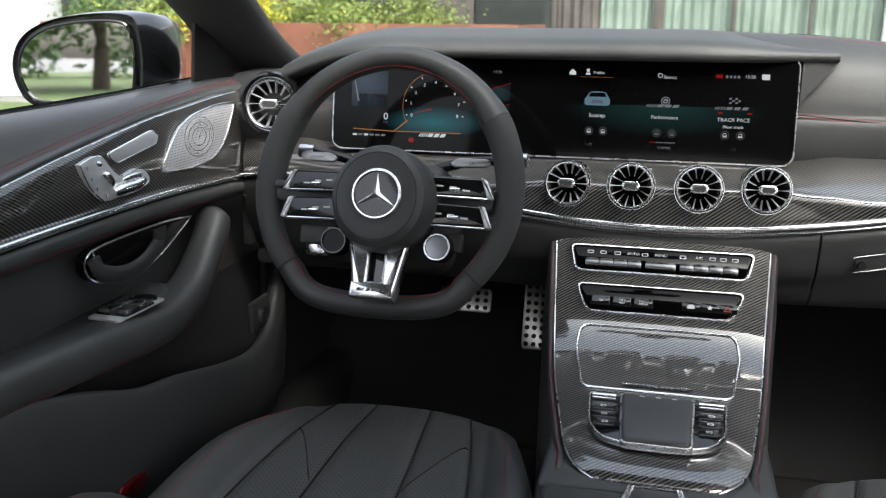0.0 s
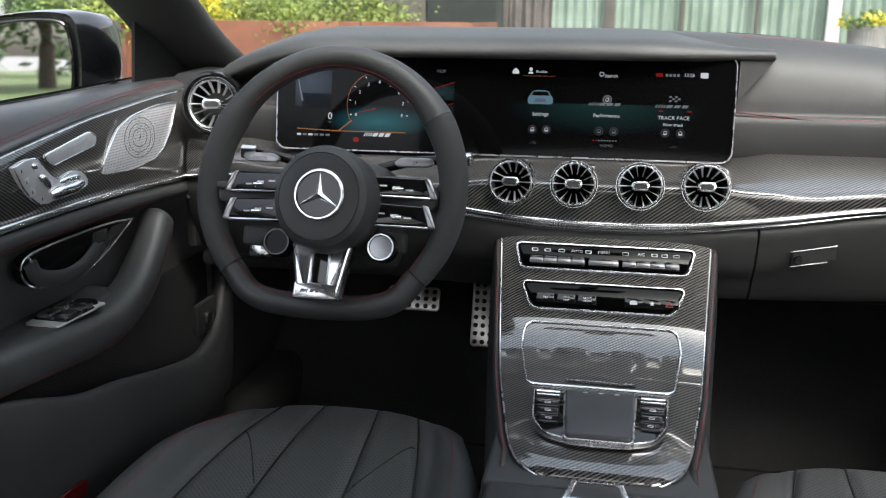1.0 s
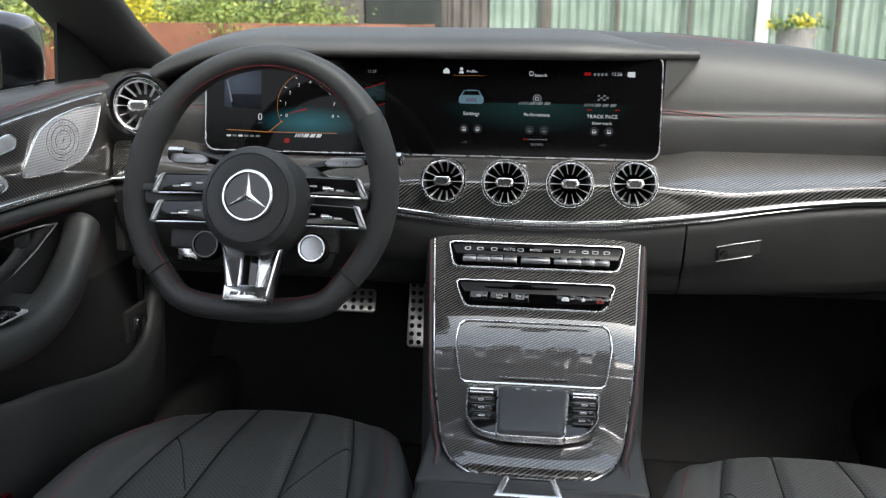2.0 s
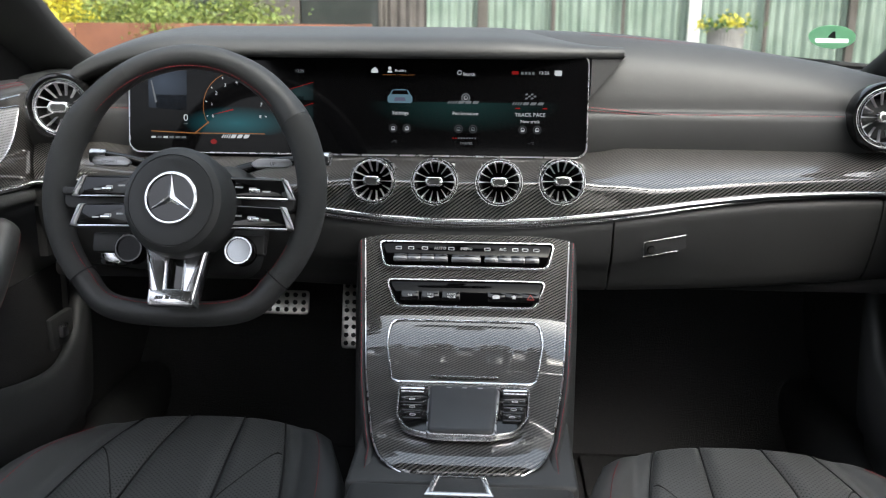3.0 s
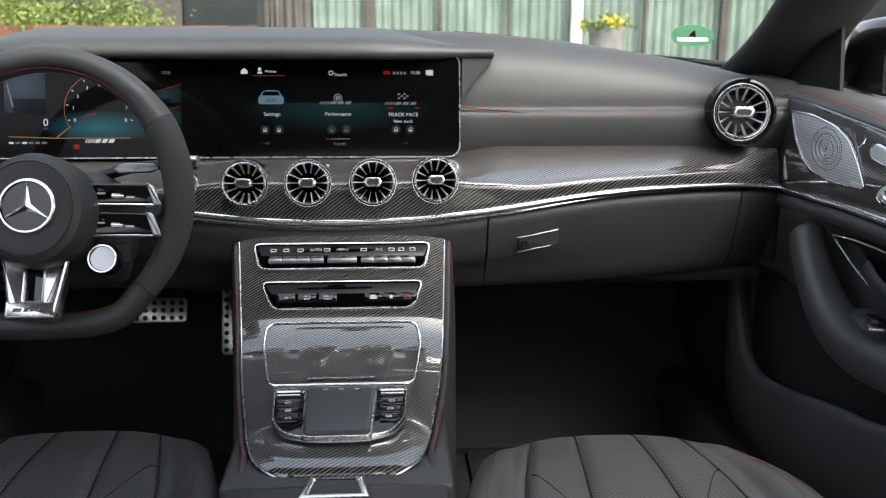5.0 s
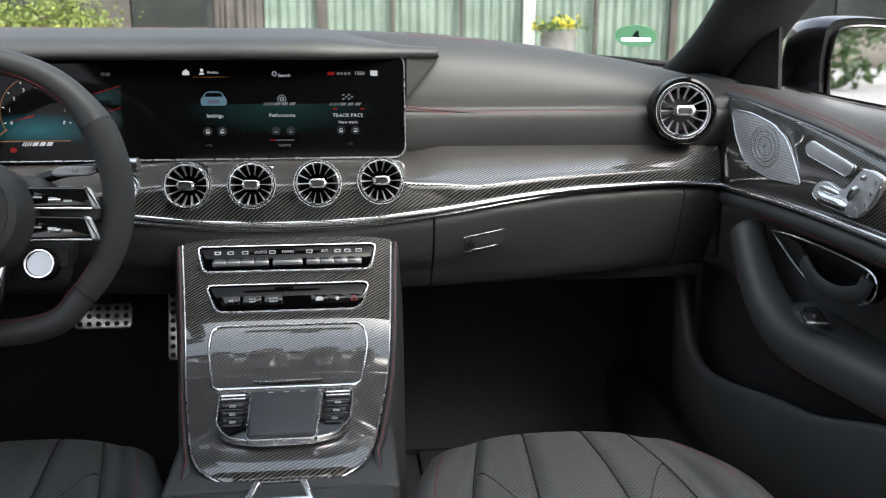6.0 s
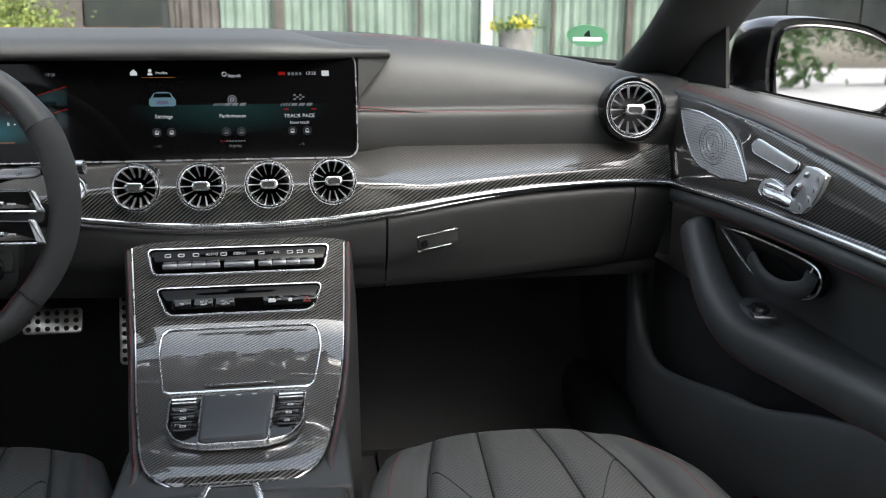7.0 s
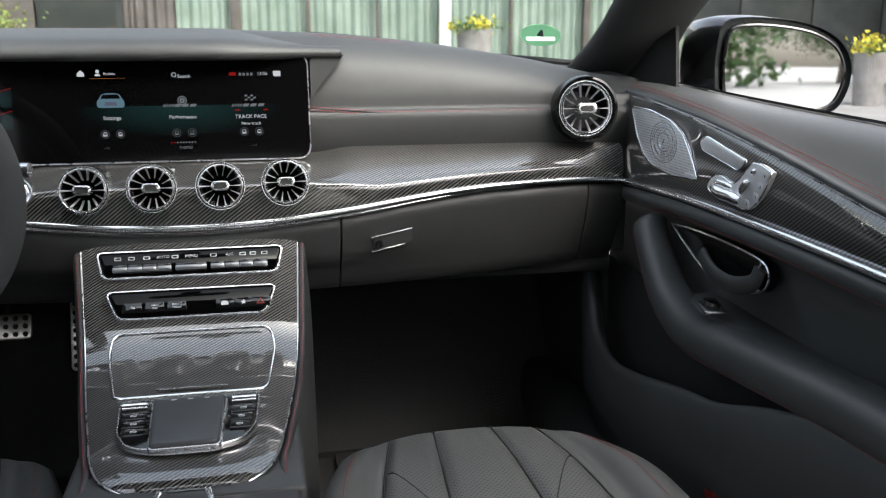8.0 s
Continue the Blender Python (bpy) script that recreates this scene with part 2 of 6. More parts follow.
def ringplate(outer, inner, thick, m=None):
    """A flat frame between two outlines of equally many points."""
    bm = bmesh.new()
    lo = [bm.verts.new((x, y, 0)) for x, y in outer]
    mid = [bm.verts.new((x, y, thick * 0.7)) for x, y in outer]
    mo = [bm.verts.new(((x * 0.75 + a * 0.25), (y * 0.75 + b * 0.25), thick)) for (x, y), (a, b) in zip(outer, inner)]
    mi = [bm.verts.new(((x * 0.25 + a * 0.75), (y * 0.25 + b * 0.75), thick)) for (x, y), (a, b) in zip(outer, inner)]
    li = [bm.verts.new((x, y, 0)) for x, y in inner]
    rings, n = [lo, mid, mo, mi, li, lo], len(outer)
    for a, b in zip(rings, rings[1:]):
        for j in range(n):
            bm.faces.new((a[j], a[(j + 1) % n], b[(j + 1) % n], b[j]))
    if m is not None:
        bmesh.ops.transform(bm, matrix=m, verts=bm.verts)
    return bm


def lathe(profile, n=32, m=None, bm=None):
    """A turned piece: (radius, z) pairs about the z axis."""
    bm = bm or bmesh.new()
    rings = [[bm.verts.new((m or Matrix()) @ Vector((r * math.cos(2 * math.pi * j / n), r * math.sin(2 * math.pi * j / n), z))) for j in range(n)] for r, z in profile]
    for a, b in zip(rings, rings[1:]):
        for j in range(n):
            bm.faces.new((a[j], a[(j + 1) % n], b[(j + 1) % n], b[j]))
    bmesh.ops.remove_doubles(bm, verts=bm.verts, dist=1e-6)
    return bm


def box(x0, x1, y0, y1, z0, z1, r=0.0, seg=2, m=None):
    bm = bmesh.new()
    bmesh.ops.create_cube(bm, size=1)
    for v in bm.verts:
        v.co = Vector(((x0 + x1) / 2 + v.co.x * (x1 - x0), (y0 + y1) / 2 + v.co.y * (y1 - y0), (z0 + z1) / 2 + v.co.z * (z1 - z0)))
    if r:
        bmesh.ops.bevel(bm, geom=list(bm.edges), offset=r, segments=seg, affect="EDGES", profile=0.5)
    if m is not None:
        bmesh.ops.transform(bm, matrix=m, verts=bm.verts)
    return bm


def basis(o, ex, ey):
    """A frame at o whose x runs along ex and whose y lies towards ey."""
    ex = Vector(ex).normalized()
    ez = ex.cross(Vector(ey)).normalized()
    ey = ez.cross(ex)
    m = Matrix((ex, ey, ez)).transposed().to_4x4()
    m.translation = o
    return m


def mirrored(bm):
    """The same mesh on the other side of the car."""
    bmesh.ops.scale(bm, vec=(-1, 1, 1), verts=bm.verts)
    return bm


def words(text, size, mat, parent, m, align="CENTER"):
    c = bpy.data.curves.new("writing", "FONT")
    c.body, c.size, c.align_x, c.align_y, c.extrude = text, size, align, "CENTER", 0.0001
    c.resolution_u = 2
    tmp = bpy.data.objects.new("writing_source", c)
    me = bpy.data.meshes.new_from_object(tmp)
    bpy.data.objects.remove(tmp)
    me.materials.clear()
    me.materials.append(mat)
    ob = new("writing", me)
    ob.parent, ob.matrix_local = parent, m
    return ob


def ribbon(points, normals, w, crown):
    """A slightly crowned metal strip along points, facing along the normals."""
    P, rows = [Vector(p) for p in points], []
    for i, p in enumerate(P):
        t = (P[min(i + 1, len(P) - 1)] - P[max(i - 1, 0)]).normalized()
        n = Vector(normals[i] if isinstance(normals, list) else normals)
        n = (n - t * n.dot(t)).normalized()
        s = t.cross(n)
        rows.append([p + s * w * u + n * crown * (1 - u * u) for u in (-1, -0.8, -0.4, 0, 0.4, 0.8, 1)] + [p + s * w - n * 0.004, p - s * w - n * 0.004])
    return loft(rows, closed=True)


def stitches(name, points, parent, gap=0.006, r=0.00045):
    """A row of short red stitches along a line, as one part."""
    P = [Vector(p) for p in points]
    bm, left = bmesh.new(), 0.0
    for a, b in zip(P, P[1:]):
        d, L = (b - a).normalized() if (b - a).length > 1e-9 else Vector((1, 0, 0)), (b - a).length
        s = left
        while s < L:
            e = min(s + gap * 0.68, L + gap * 0.3)
            tube([a + d * s, a + d * (s + e) / 2, a + d * e], r, 4, bm=bm)
            s += gap
        left = s - L
    return part(name, bm, THREAD, parent, "red contrast stitching")

# ---- dashboard ----
STRIP = [(0.0, 0.818), (0.083, 0.820), (0.166, 0.826), (0.249, 0.8345), (0.332, 0.8445), (0.4, 0.8505), (0.464, 0.8535), (0.54, 0.8537), (0.606, 0.852), (0.684, 0.8455), (0.72, 0.841)]
CREST = [(0.0, 1.082), (0.2, 1.076), (0.38, 1.060), (0.5, 1.042), (0.57, 1.030), (0.67, 1.008), (0.74, 1.000)]
PADLIP = [(0.0, 1.050), (0.25, 1.046), (0.37, 1.040), (0.5, 1.028), (0.57, 1.018), (0.67, 0.998), (0.74, 0.99)]


def strip_y(x):
    return 0.893 + 0.107 * (x / 0.66) ** 2


def strip_z(x):
    return curve(abs(x), STRIP)


def along(x0, x1, n):
    return [x0 + (x1 - x0) * i / n for i in range(n + 1)]


dash = thing("dashboard", "black leather dashboard with glossy carbon band and red stitching", "dashboard")


def band_row(x):
    """From under the pad the band runs level, then rolls over and falls to the strip."""
    yb, zb = strip_y(x), strip_z(x) + 0.003
    k = min(1.0, max(0.0, max(x - 0.185, -0.53 - x) / 0.06))
    zt = 0.8975 + 0.009 * k * k * (3 - 2 * k)
    w, h = max(0.02, 1.034 - yb), zt - zb
    c = min(1.0, max(0.0, (0.30 - abs(x)) / 0.16))
    zs = zb + h * (0.42 + 0.30 * c * c * (3 - 2 * c))
    pts = [(yb + w, zt), (yb + w * 0.93, zt - 0.0006), (yb + w * 0.5, zs + (zt - zs) * 0.62), (yb + w * 0.2, zs + (zt - zs) * 0.22), (yb + w * 0.06 + 0.001, zs - 0.002), (yb, zs - h * 0.12), (yb - 0.001, zb + h * 0.14), (yb, zb)]
    return smooth([(x, y, z) for y, z in pts], 7) + [Vector((x, yb + 0.01, zb - 0.003)), Vector((x, yb + 0.03, zb - 0.003))]


VENTS = ((-0.1335, 0.889, 0.8745, -4), (-0.044, 0.883, 0.8755, -1), (0.048, 0.883, 0.876, 1), (0.1375, 0.889, 0.8775, 4))


def in_vent(p):
    return any((p.x - x) ** 2 + ((p.z - z) / 0.98) ** 2 < 0.0285 ** 2 and p.y < 0.96 for x, y, z, turn in VENTS)


part("carbon_band", loft([band_row(x) for x in along(-0.695, 0.695, 320)], thick=-0.002, skip=in_vent), CARBON, dash, "clear-lacquered black carbon fibre trim band", 60)
part("chrome_strip", ribbon([(x, strip_y(x) - 0.004, strip_z(x)) for x in along(-0.697, 0.697, 120)], (0, -0.7, 0.71), 0.0042, 0.0028), CHROME, dash, "polished chrome strip")
part("lower_chrome_strip", ribbon([(x, strip_y(x) - 0.001, strip_z(x) - 0.0035 - 0.006 * max(0.0, 1 - (x / 0.45) ** 2)) for x in along(-0.5, 0.5, 100)], (0, -0.7, 0.71), 0.0022, 0.0006), CHROME, dash, "thin satin chrome strip")


def pad_row(x):
    a = abs(x)
    c, l = curve(a, CREST), curve(a, PADLIP)
    e = max(0.0, (a - 0.5) / 0.2)
    return smooth([(x, 1.045, 0.890), (x, 1.030, 0.904), (x, 1.022, 0.93), (x, 1.022, 0.957), (x, 1.030, 0.963), (x, 1.034, 0.99 - 0.012 * e), (x, 1.05, l - 0.012), (x, 1.085, (l + c) / 2 + 0.004),
                   (x, 1.13, c), (x, 1.2, c - 0.003), (x, 1.34, c - 0.008), (x, 1.56 - 0.35 * a * a, c - 0.014)], 3)


part("upper_pad", loft([pad_row(x) for x in along(-0.74, 0.74, 60)], thick=-0.004), LEATHER_SOFT, dash, "smooth black leather upper dash pad", 70)
for s in (1, -1):
    line = [(s * x, 1.0195, 0.9585 + 0.010 * max(0, (0.3 - x) / 0.12)) for x in along(0.175, 0.60, 24)]
    part("seam", tube(line, 0.0009, 6), SEAM, dash)
    stitches("stitching", [Vector(p) + Vector((0, -0.0008, 0.0024)) for p in line], dash)
    stitches("stitching", [Vector(p) + Vector((0, -0.0004, -0.0024)) for p in line], dash)
    top = [Vector((s * x, 1.112, curve(x, CREST) + 0.0016)) for x in along(0.19, 0.72, 30)]
    part("seam", tube([p - Vector((0, 0, 0.0006)) for p in top], 0.0012, 6), THREAD, dash, "dark red piped seam")
    stitches("stitching", [p + Vector((0, -0.014, -0.0008)) for p in top], dash)
    part("seam", tube([p + Vector((0, 0.16, -0.001)) for p in top], 0.004, 6), SEAM, dash)


# brow over the displays: a hood with an overhanging lip
def brow_row(x):
    t = (x + 0.585) / 0.82
    left, right = min(1.0, max(0.0, t / 0.07)) ** 0.5, min(1.0, max(0.0, (0.236 - x) / 0.2))
    side = min(left, right * right * (3 - 2 * right))
    fall = max(0.0, (-0.43 - x) / 0.19) ** 2
    f = 0.986 + 0.03 * fall + 0.034 * (1 - side) * (x > 0)
    zt = 1.054 + 0.020 * (side if x > 0 else 1.0) - 0.05 * fall
    d = 0.045 * fall
    return smooth([(x, 1.07, 1.043 - d), (x, f + 0.02, 1.0445 - d), (x, f, 1.0465 - d), (x, f - 0.004, 1.053 - d), (x, f + 0.008, 1.0605 * 0.5 - d * 0.5 + zt * 0.5), (x, f + 0.05, zt + 0.002), (x, 1.13, zt + 0.010 * side), (x, 1.2, zt + 0.004)], 3)


for gap_ in (0.0, 0.004):
    stitches("stitching", [brow_row(x)[18] + Vector((0, gap_, 0.0012)) for x in along(-0.55, 0.18, 60)], dash)
part("brow", loft([brow_row(x) for x in along(-0.62, 0.232, 48)], thick=-0.003), LEATHER_SOFT, dash, "black leather hood over the displays", 60)
cheek = bmesh.new()
vs = [cheek.verts.new(p) for p in ((0.184, 1.012, 0.985), (0.184, 1.015, 1.047), (0.236, 1.022, 1.048), (0.184, 1.05, 0.98), (0.186, 1.07, 1.048), (0.24, 1.07, 1.049))]
for f in ((0, 1, 2), (3, 5, 4), (0, 2, 5, 3), (0, 3, 4, 1), (1, 4, 5, 2)):
    cheek.faces.new([vs[i] for i in f])
part("cheek", cheek, LEATHER, dash, "leather wedge beside the display")


# lower dash in three panels with open joints
def low_row(x):
    yb, zb = strip_y(x), strip_z(x) - 0.011
    return smooth([(x, yb + 0.03, zb + 0.002), (x, yb + 0.008, zb), (x, yb + 0.001, zb - 0.01), (x, yb + 0.004, zb - 0.03), (x, yb + 0.014, zb - 0.065), (x, yb + 0.03, 0.735),
                   (x, yb + 0.048, 0.706), (x, yb + 0.085, 0.694), (x, yb + 0.3, 0.69)], 3)


for name, x0, x1, label in (("knee_panel", -0.70, -0.168, "black soft-touch panel below the steering column"), ("centre_panel", -0.168, 0.214, "black leather centre panel"),
                            ("glovebox_door", 0.2175, 0.628, "closed black glovebox lid"), ("end_panel", 0.631, 0.70, "")):
    part(name, loft([low_row(x) for x in along(x0, x1, max(3, int((x1 - x0) * 50)))], thick=-0.006), LEATHER, dash, label, 60)
for s in (-1, 1):
    part("end_cap", box(min(s * 0.699, s * 0.716), max(s * 0.699, s * 0.716), 1.036, 1.4, 0.71, 0.982, 0.004), PLASTIC, dash)
part("underside", box(-0.7, 0.7, 1.05, 1.5, 0.672, 0.70, 0.01), RUBBER, dash)
hm = basis((0.2935, 0.9185, 0.780), (1, 0.12, 0.17), (0, -0.25, 1))
latch = part("glovebox_latch", tube([hm @ Vector(p) for p in ((0.031, 0.0125, 0.002), (-0.032, 0.0125, 0.002), (-0.034, -0.0115, 0.002), (0.018, -0.0115, 0.002))], 0.0011, 6), CHROME, dash, "thin chrome glovebox pull frame")
part("latch_plate", plate(rounded(0.060, 0.022, 0.002), 0.0015, 0.0006, hm), LEATHER, latch)
part("lock_barrel", lathe([(0.0, 0.005), (0.005, 0.005), (0.0058, 0.003), (0.0058, 0.0)], 16, hm @ pose(-0.022, -0.001, 0)), PIANO, latch)
for s in (1, -1):
    gm = basis((s * 0.60, 1.10, 1.0185), (1, 0.0, -s * 0.2), (0, 1, 0.1))
    grille = part("demister_slot", plate(rounded(0.06, 0.02, 0.006), 0.003, 0.001, gm), PLASTIC, dash)
    for k in range(5):
        part("slat", box(-0.022 + k * 0.011 - 0.001, -0.022 + k * 0.011 + 0.001, -0.007, 0.007, 0.003, 0.0045, m=gm), SATIN, grille)


# ---- round air vents ----
def air_vent(radius, m, fins, housing):
    v = thing("air_vent", "round turbine air vent with chrome ring and radial fins", "air vent", "round dashboard vents", m=m)
    if housing:
        part("housing", lathe([(radius * 0.9, -0.03), (radius * 1.23, -0.03), (radius * 1.24, 0.002), (radius * 1.19, 0.008), (radius * 1.1, 0.009), (radius * 1.04, 0.002)], 48), PIANO, v, "glossy black housing")
    part("ring", lathe([(radius * 1.07, -0.045), (radius * 1.07, -0.005), (radius * 1.06, -0.002), (radius * 1.04, 0.0), (radius * 1.015, 0.0), (radius * 0.995, -0.002)], 56), CHROME, v, "slim chrome outer ring")
    part("groove", lathe([(radius * 0.99, -0.012), (radius * 0.985, -0.002), (radius * 0.965, -0.0015), (radius * 0.96, -0.012)], 48), PIANO, v)
    part("inner_ring", lathe([(radius * 0.975, -0.012), (radius * 0.97, 0.0), (radius * 0.955, 0.0035), (radius * 0.925, 0.0055), (radius * 0.89, 0.0045), (radius * 0.865, 0.001), (radius * 0.855, -0.012)], 56), CHROME, v, "polished chrome inner ring")
    part("duct", lathe([(radius * 0.855, -0.002), (radius * 0.82, -0.02), (radius * 0.6, -0.04), (0.0, -0.044)], 32), PIANO, v)
    for k in range(fins):
        q = 2 * math.pi * k / fins
        c, s = math.cos(q), math.sin(q)
        side = Vector((-s, c, 0))
        inner_r = 0.36 if abs(s) < 0.1 else 0.44
        rows = []
        for t in (0.0, 0.3, 0.6, 0.85, 1.0):
            r = radius * (inner_r + (0.86 - inner_r) * t)
            w = 0.0003 + 0.0008 * t ** 1.6
            o = Vector((c * r, s * r, -0.010 + 0.009 * t ** 1.3 + (0.010 * (1 - t) if abs(s) < 0.1 else 0)))
            rows.append([o - side * w, o + Vector((0, 0, 0.0012 * (0.4 + t))), o + side * w, o + side * w * 0.6 - Vector((0, 0, 0.010)), o - side * w * 0.6 - Vector((0, 0, 0.010))])
        part("fin", loft(rows, closed=True), SILVER, v)
    hub_out, hub_in = rounded(radius * 0.76, radius * 0.40, radius * 0.19, 8), rounded(radius * 0.50, radius * 0.20, radius * 0.095, 8)
    core = part("hub", plate(hub_out, 0.016, 0.0022, pose(0, 0, -0.008), seg=3), CHROME, v, "chrome oval adjusting knob")
    part("hub_rim", ringplate(hub_out, hub_in, 0.0022, pose(0, 0, 0.0076)), CHROME, core)
    part("hub_face", plate(hub_in, 0.0006, 0.0, pose(0, 0, 0.0081)), PLASTIC, core)
    return v


def vent_pose(x, y, z, up, turn):
    n = Vector((math.sin(radians(turn)), -math.cos(radians(turn)) * math.cos(radians(up)), math.sin(radians(up))))
    ex = Vector((0, 0, 1)).cross(n)
    return basis((x, y, z), ex, n.cross(ex))


first = air_vent(0.0322, vent_pose(*VENTS[0][:3], 10, -4), 14, False)
for x, y, z, turn in VENTS[1:]:
    copy_thing(first, vent_pose(x, y, z, 10, turn))
outer = air_vent(0.0425, vent_pose(-0.634, 0.995, 0.963, 6, 4), 14, True)
copy_thing(outer, vent_pose(0.620, 0.995, 0.963, 6, -4))

# ---- display ----
DW, DH = 0.707, 0.158
dm = basis((-0.1725, 1.001, 0.9735), (1, 0, 0), (0, 0.17, 1))
display = thing("widescreen_display", "wide black glass display showing gauges and a menu", "display", m=dm)
part("housing", plate(rounded(DW, DH, 0.018, 6), 0.014, 0.003, pose(0, 0, -0.012)), PIANO, display)
part("rim", ringplate(rounded(DW, DH, 0.018, 6), rounded(DW - 0.005, DH - 0.005, 0.0155, 6), 0.002, pose(0, 0, 0.002)), SATIN, display, "thin satin metal rim")
part("glass", plate(rounded(DW - 0.005, DH - 0.005, 0.0155, 6), 0.001, 0.0, pose(0, 0, 0.0021)), GLASSY, display, "glossy black glass")

# ---- what the display shows ----
INK = glow("screen_white", (0.86, 0.9, 0.95), 0.42)
INK_DIM = glow("screen_grey", (0.55, 0.6, 0.65), 0.17)
INK_FAINT = glow("screen_faint_grey", (0.5, 0.55, 0.6), 0.04)
INK_RED = glow("screen_red", (0.9, 0.03, 0.03), 0.14)
INK_ORANGE = glow("screen_orange", (0.85, 0.36, 0.12), 0.2)
INK_BLUE = glow("screen_steel_blue", (0.2, 0.36, 0.46), 0.3)
INK_SLATE = glow("screen_slate", (0.2, 0.22, 0.33), 0.28)


def screen_wash(name, cx, cy, rx, ry, color, strength):
    """A soft lit area of the picture or a painted-in reflection, fading out to all sides."""
    m = glow(name, color, strength)
    t = m.node_tree
    tc = t.nodes.new("ShaderNodeTexCoord")
    mp = t.nodes.new("ShaderNodeMapping")
    mp.inputs["Location"].default_value = (-cx / rx, -cy / ry, 0)
    mp.inputs["Scale"].default_value = (1 / rx, 1 / ry, 0)
    g = t.nodes.new("ShaderNodeTexGradient")
    g.gradient_type = "SPHERICAL"
    join(m, tc.outputs["Object"], mp.inputs["Vector"])
    join(m, mp.outputs[0], g.inputs[0])
    join(m, mathnode(m, "MULTIPLY", g.outputs["Fac"], strength), t.nodes["Principled BSDF"].inputs["Emission Strength"])
    return m


def shown(name, outline, mat, z=0.0034):
    return part(name, plate(outline, 0.0001, m=pose(0, 0, z)), mat, display)


def bars(cx, cy, w, h, mat):
    """Plain slanted bars where a maker's sign stands."""
    bm = bmesh.new()
    x = cx - w / 2
    for k in range(7):
        bw = w * (0.035 if k < 4 else 0.15)
        plate([(x, cy - h / 2), (x + bw, cy - h / 2), (x + bw + h * 0.6, cy + h / 2), (x + h * 0.6, cy + h / 2)], 0.0001, 0, pose(0, 0, 0.0037), bm)
        x += bw + w * (0.035 if k < 4 else 0.05)
    return part("sign_bars", bm, mat, display)


def ring_icon(cx, cy, r, mat=None):
    return part("icon", ringplate([(cx + r * math.cos(a), cy + r * math.sin(a)) for a in (2 * math.pi * k / 16 for k in range(16))], [(cx + r * 0.75 * math.cos(a), cy + r * 0.75 * math.sin(a)) for a in (2 * math.pi * k / 16 for k in range(16))], 0.0001, pose(0, 0, 0.0036)), mat or INK_DIM, display)


def label_at(text, x, y, size, mat=None, align="CENTER"):
    return words(text, size * 0.82, mat or INK, display, pose(x, y, 0.0037), align)


# menu half
shown("menu_wash", [(0.0, -0.045), (0.335, -0.045), (0.335, 0.0035), (0.0, 0.0035)], screen_wash("menu_glow", 0.165, 0.0035, 0.15, 0.046, (0.10, 0.40, 0.38), 0.042), 0.0032)
shown("icon", [(0.024, 0.0465), (0.034, 0.0465), (0.034, 0.051), (0.029, 0.0555), (0.024, 0.051)], INK)
shown("icon", [(0.052 + 0.0025 * math.cos(a), 0.0535 + 0.0028 * math.sin(a)) for a in (math.pi * k / 6 for k in range(12))], INK)
shown("icon", [(0.048, 0.047), (0.056, 0.047), (0.0545, 0.050), (0.0495, 0.050)], INK)
label_at("Profiles", 0.060, 0.050, 0.0068, INK, "LEFT")
shown("rule", [(0.04, 0.0435), (0.09, 0.0435), (0.09, 0.0439), (0.04, 0.0439)], INK_ORANGE)
ring_icon(0.158, 0.048, 0.0035, INK)
label_at("Search", 0.163, 0.0455, 0.0085, INK, "LEFT")
label_at("13:26", 0.285, 0.0485, 0.0085)
shown("status_bar", [(0.237, 0.046), (0.247, 0.046), (0.247, 0.051), (0.237, 0.051)], INK_RED)
for k in range(4):
    shown("status_bar", [(0.251 + 0.0055 * k, 0.046), (0.2545 + 0.0055 * k, 0.046), (0.2545 + 0.0055 * k, 0.050), (0.251 + 0.0055 * k, 0.050)], INK_DIM)
shown("icon", [(0.303, 0.0445), (0.312, 0.0445), (0.312, 0.0525), (0.301, 0.0525), (0.301, 0.046)], INK)
car = [(-0.019, -0.006), (-0.019, 0.001), (-0.0165, 0.004), (-0.012, 0.011), (-0.006, 0.0125), (0.006, 0.0125), (0.012, 0.011), (0.0165, 0.004), (0.019, 0.001), (0.019, -0.006), (0.0165, -0.0085), (-0.0165, -0.0085)]
shown("car_picture", [(0.068 + x, 0.010 + y) for x, y in car], INK_BLUE)
shown("car_picture_window", [(0.068 + x, 0.010 + y) for x, y in ((-0.0135, 0.0045), (-0.0105, 0.0105), (0.0105, 0.0105), (0.0135, 0.0045))], GLASSY, 0.0036)
shown("car_picture_grille", [(0.068 + x, 0.010 + y) for x, y in ((-0.009, -0.0055), (-0.0075, 0.0), (0.0075, 0.0), (0.009, -0.0055))], INK_SLATE, 0.0036)
label_at("Settings", 0.069, -0.0135, 0.0098)
label_at("Performance", 0.168, -0.0135, 0.0092)
label_at("TRACK PACE", 0.266, -0.0145, 0.0095)
label_at("New track", 0.266, -0.0245, 0.0082)
bars(0.168, 0.0035, 0.056, 0.0042, INK_DIM)
bars(0.266, 0.0025, 0.056, 0.0042, INK_DIM)
ring_icon(0.168, 0.0105, 0.0068, INK_DIM)
ring_icon(0.168, 0.0105, 0.003, INK)
for k in range(4):
    for j in range(3):
        if (k + j) % 2 == 0:
            shown("flag_square", [(0.258 + 0.0042 * k, 0.009 + 0.003 * j), (0.2618 + 0.0042 * k, 0.0095 + 0.003 * j), (0.2618 + 0.0042 * k, 0.012 + 0.003 * j), (0.258 + 0.0042 * k, 0.0115 + 0.003 * j)], INK_DIM)
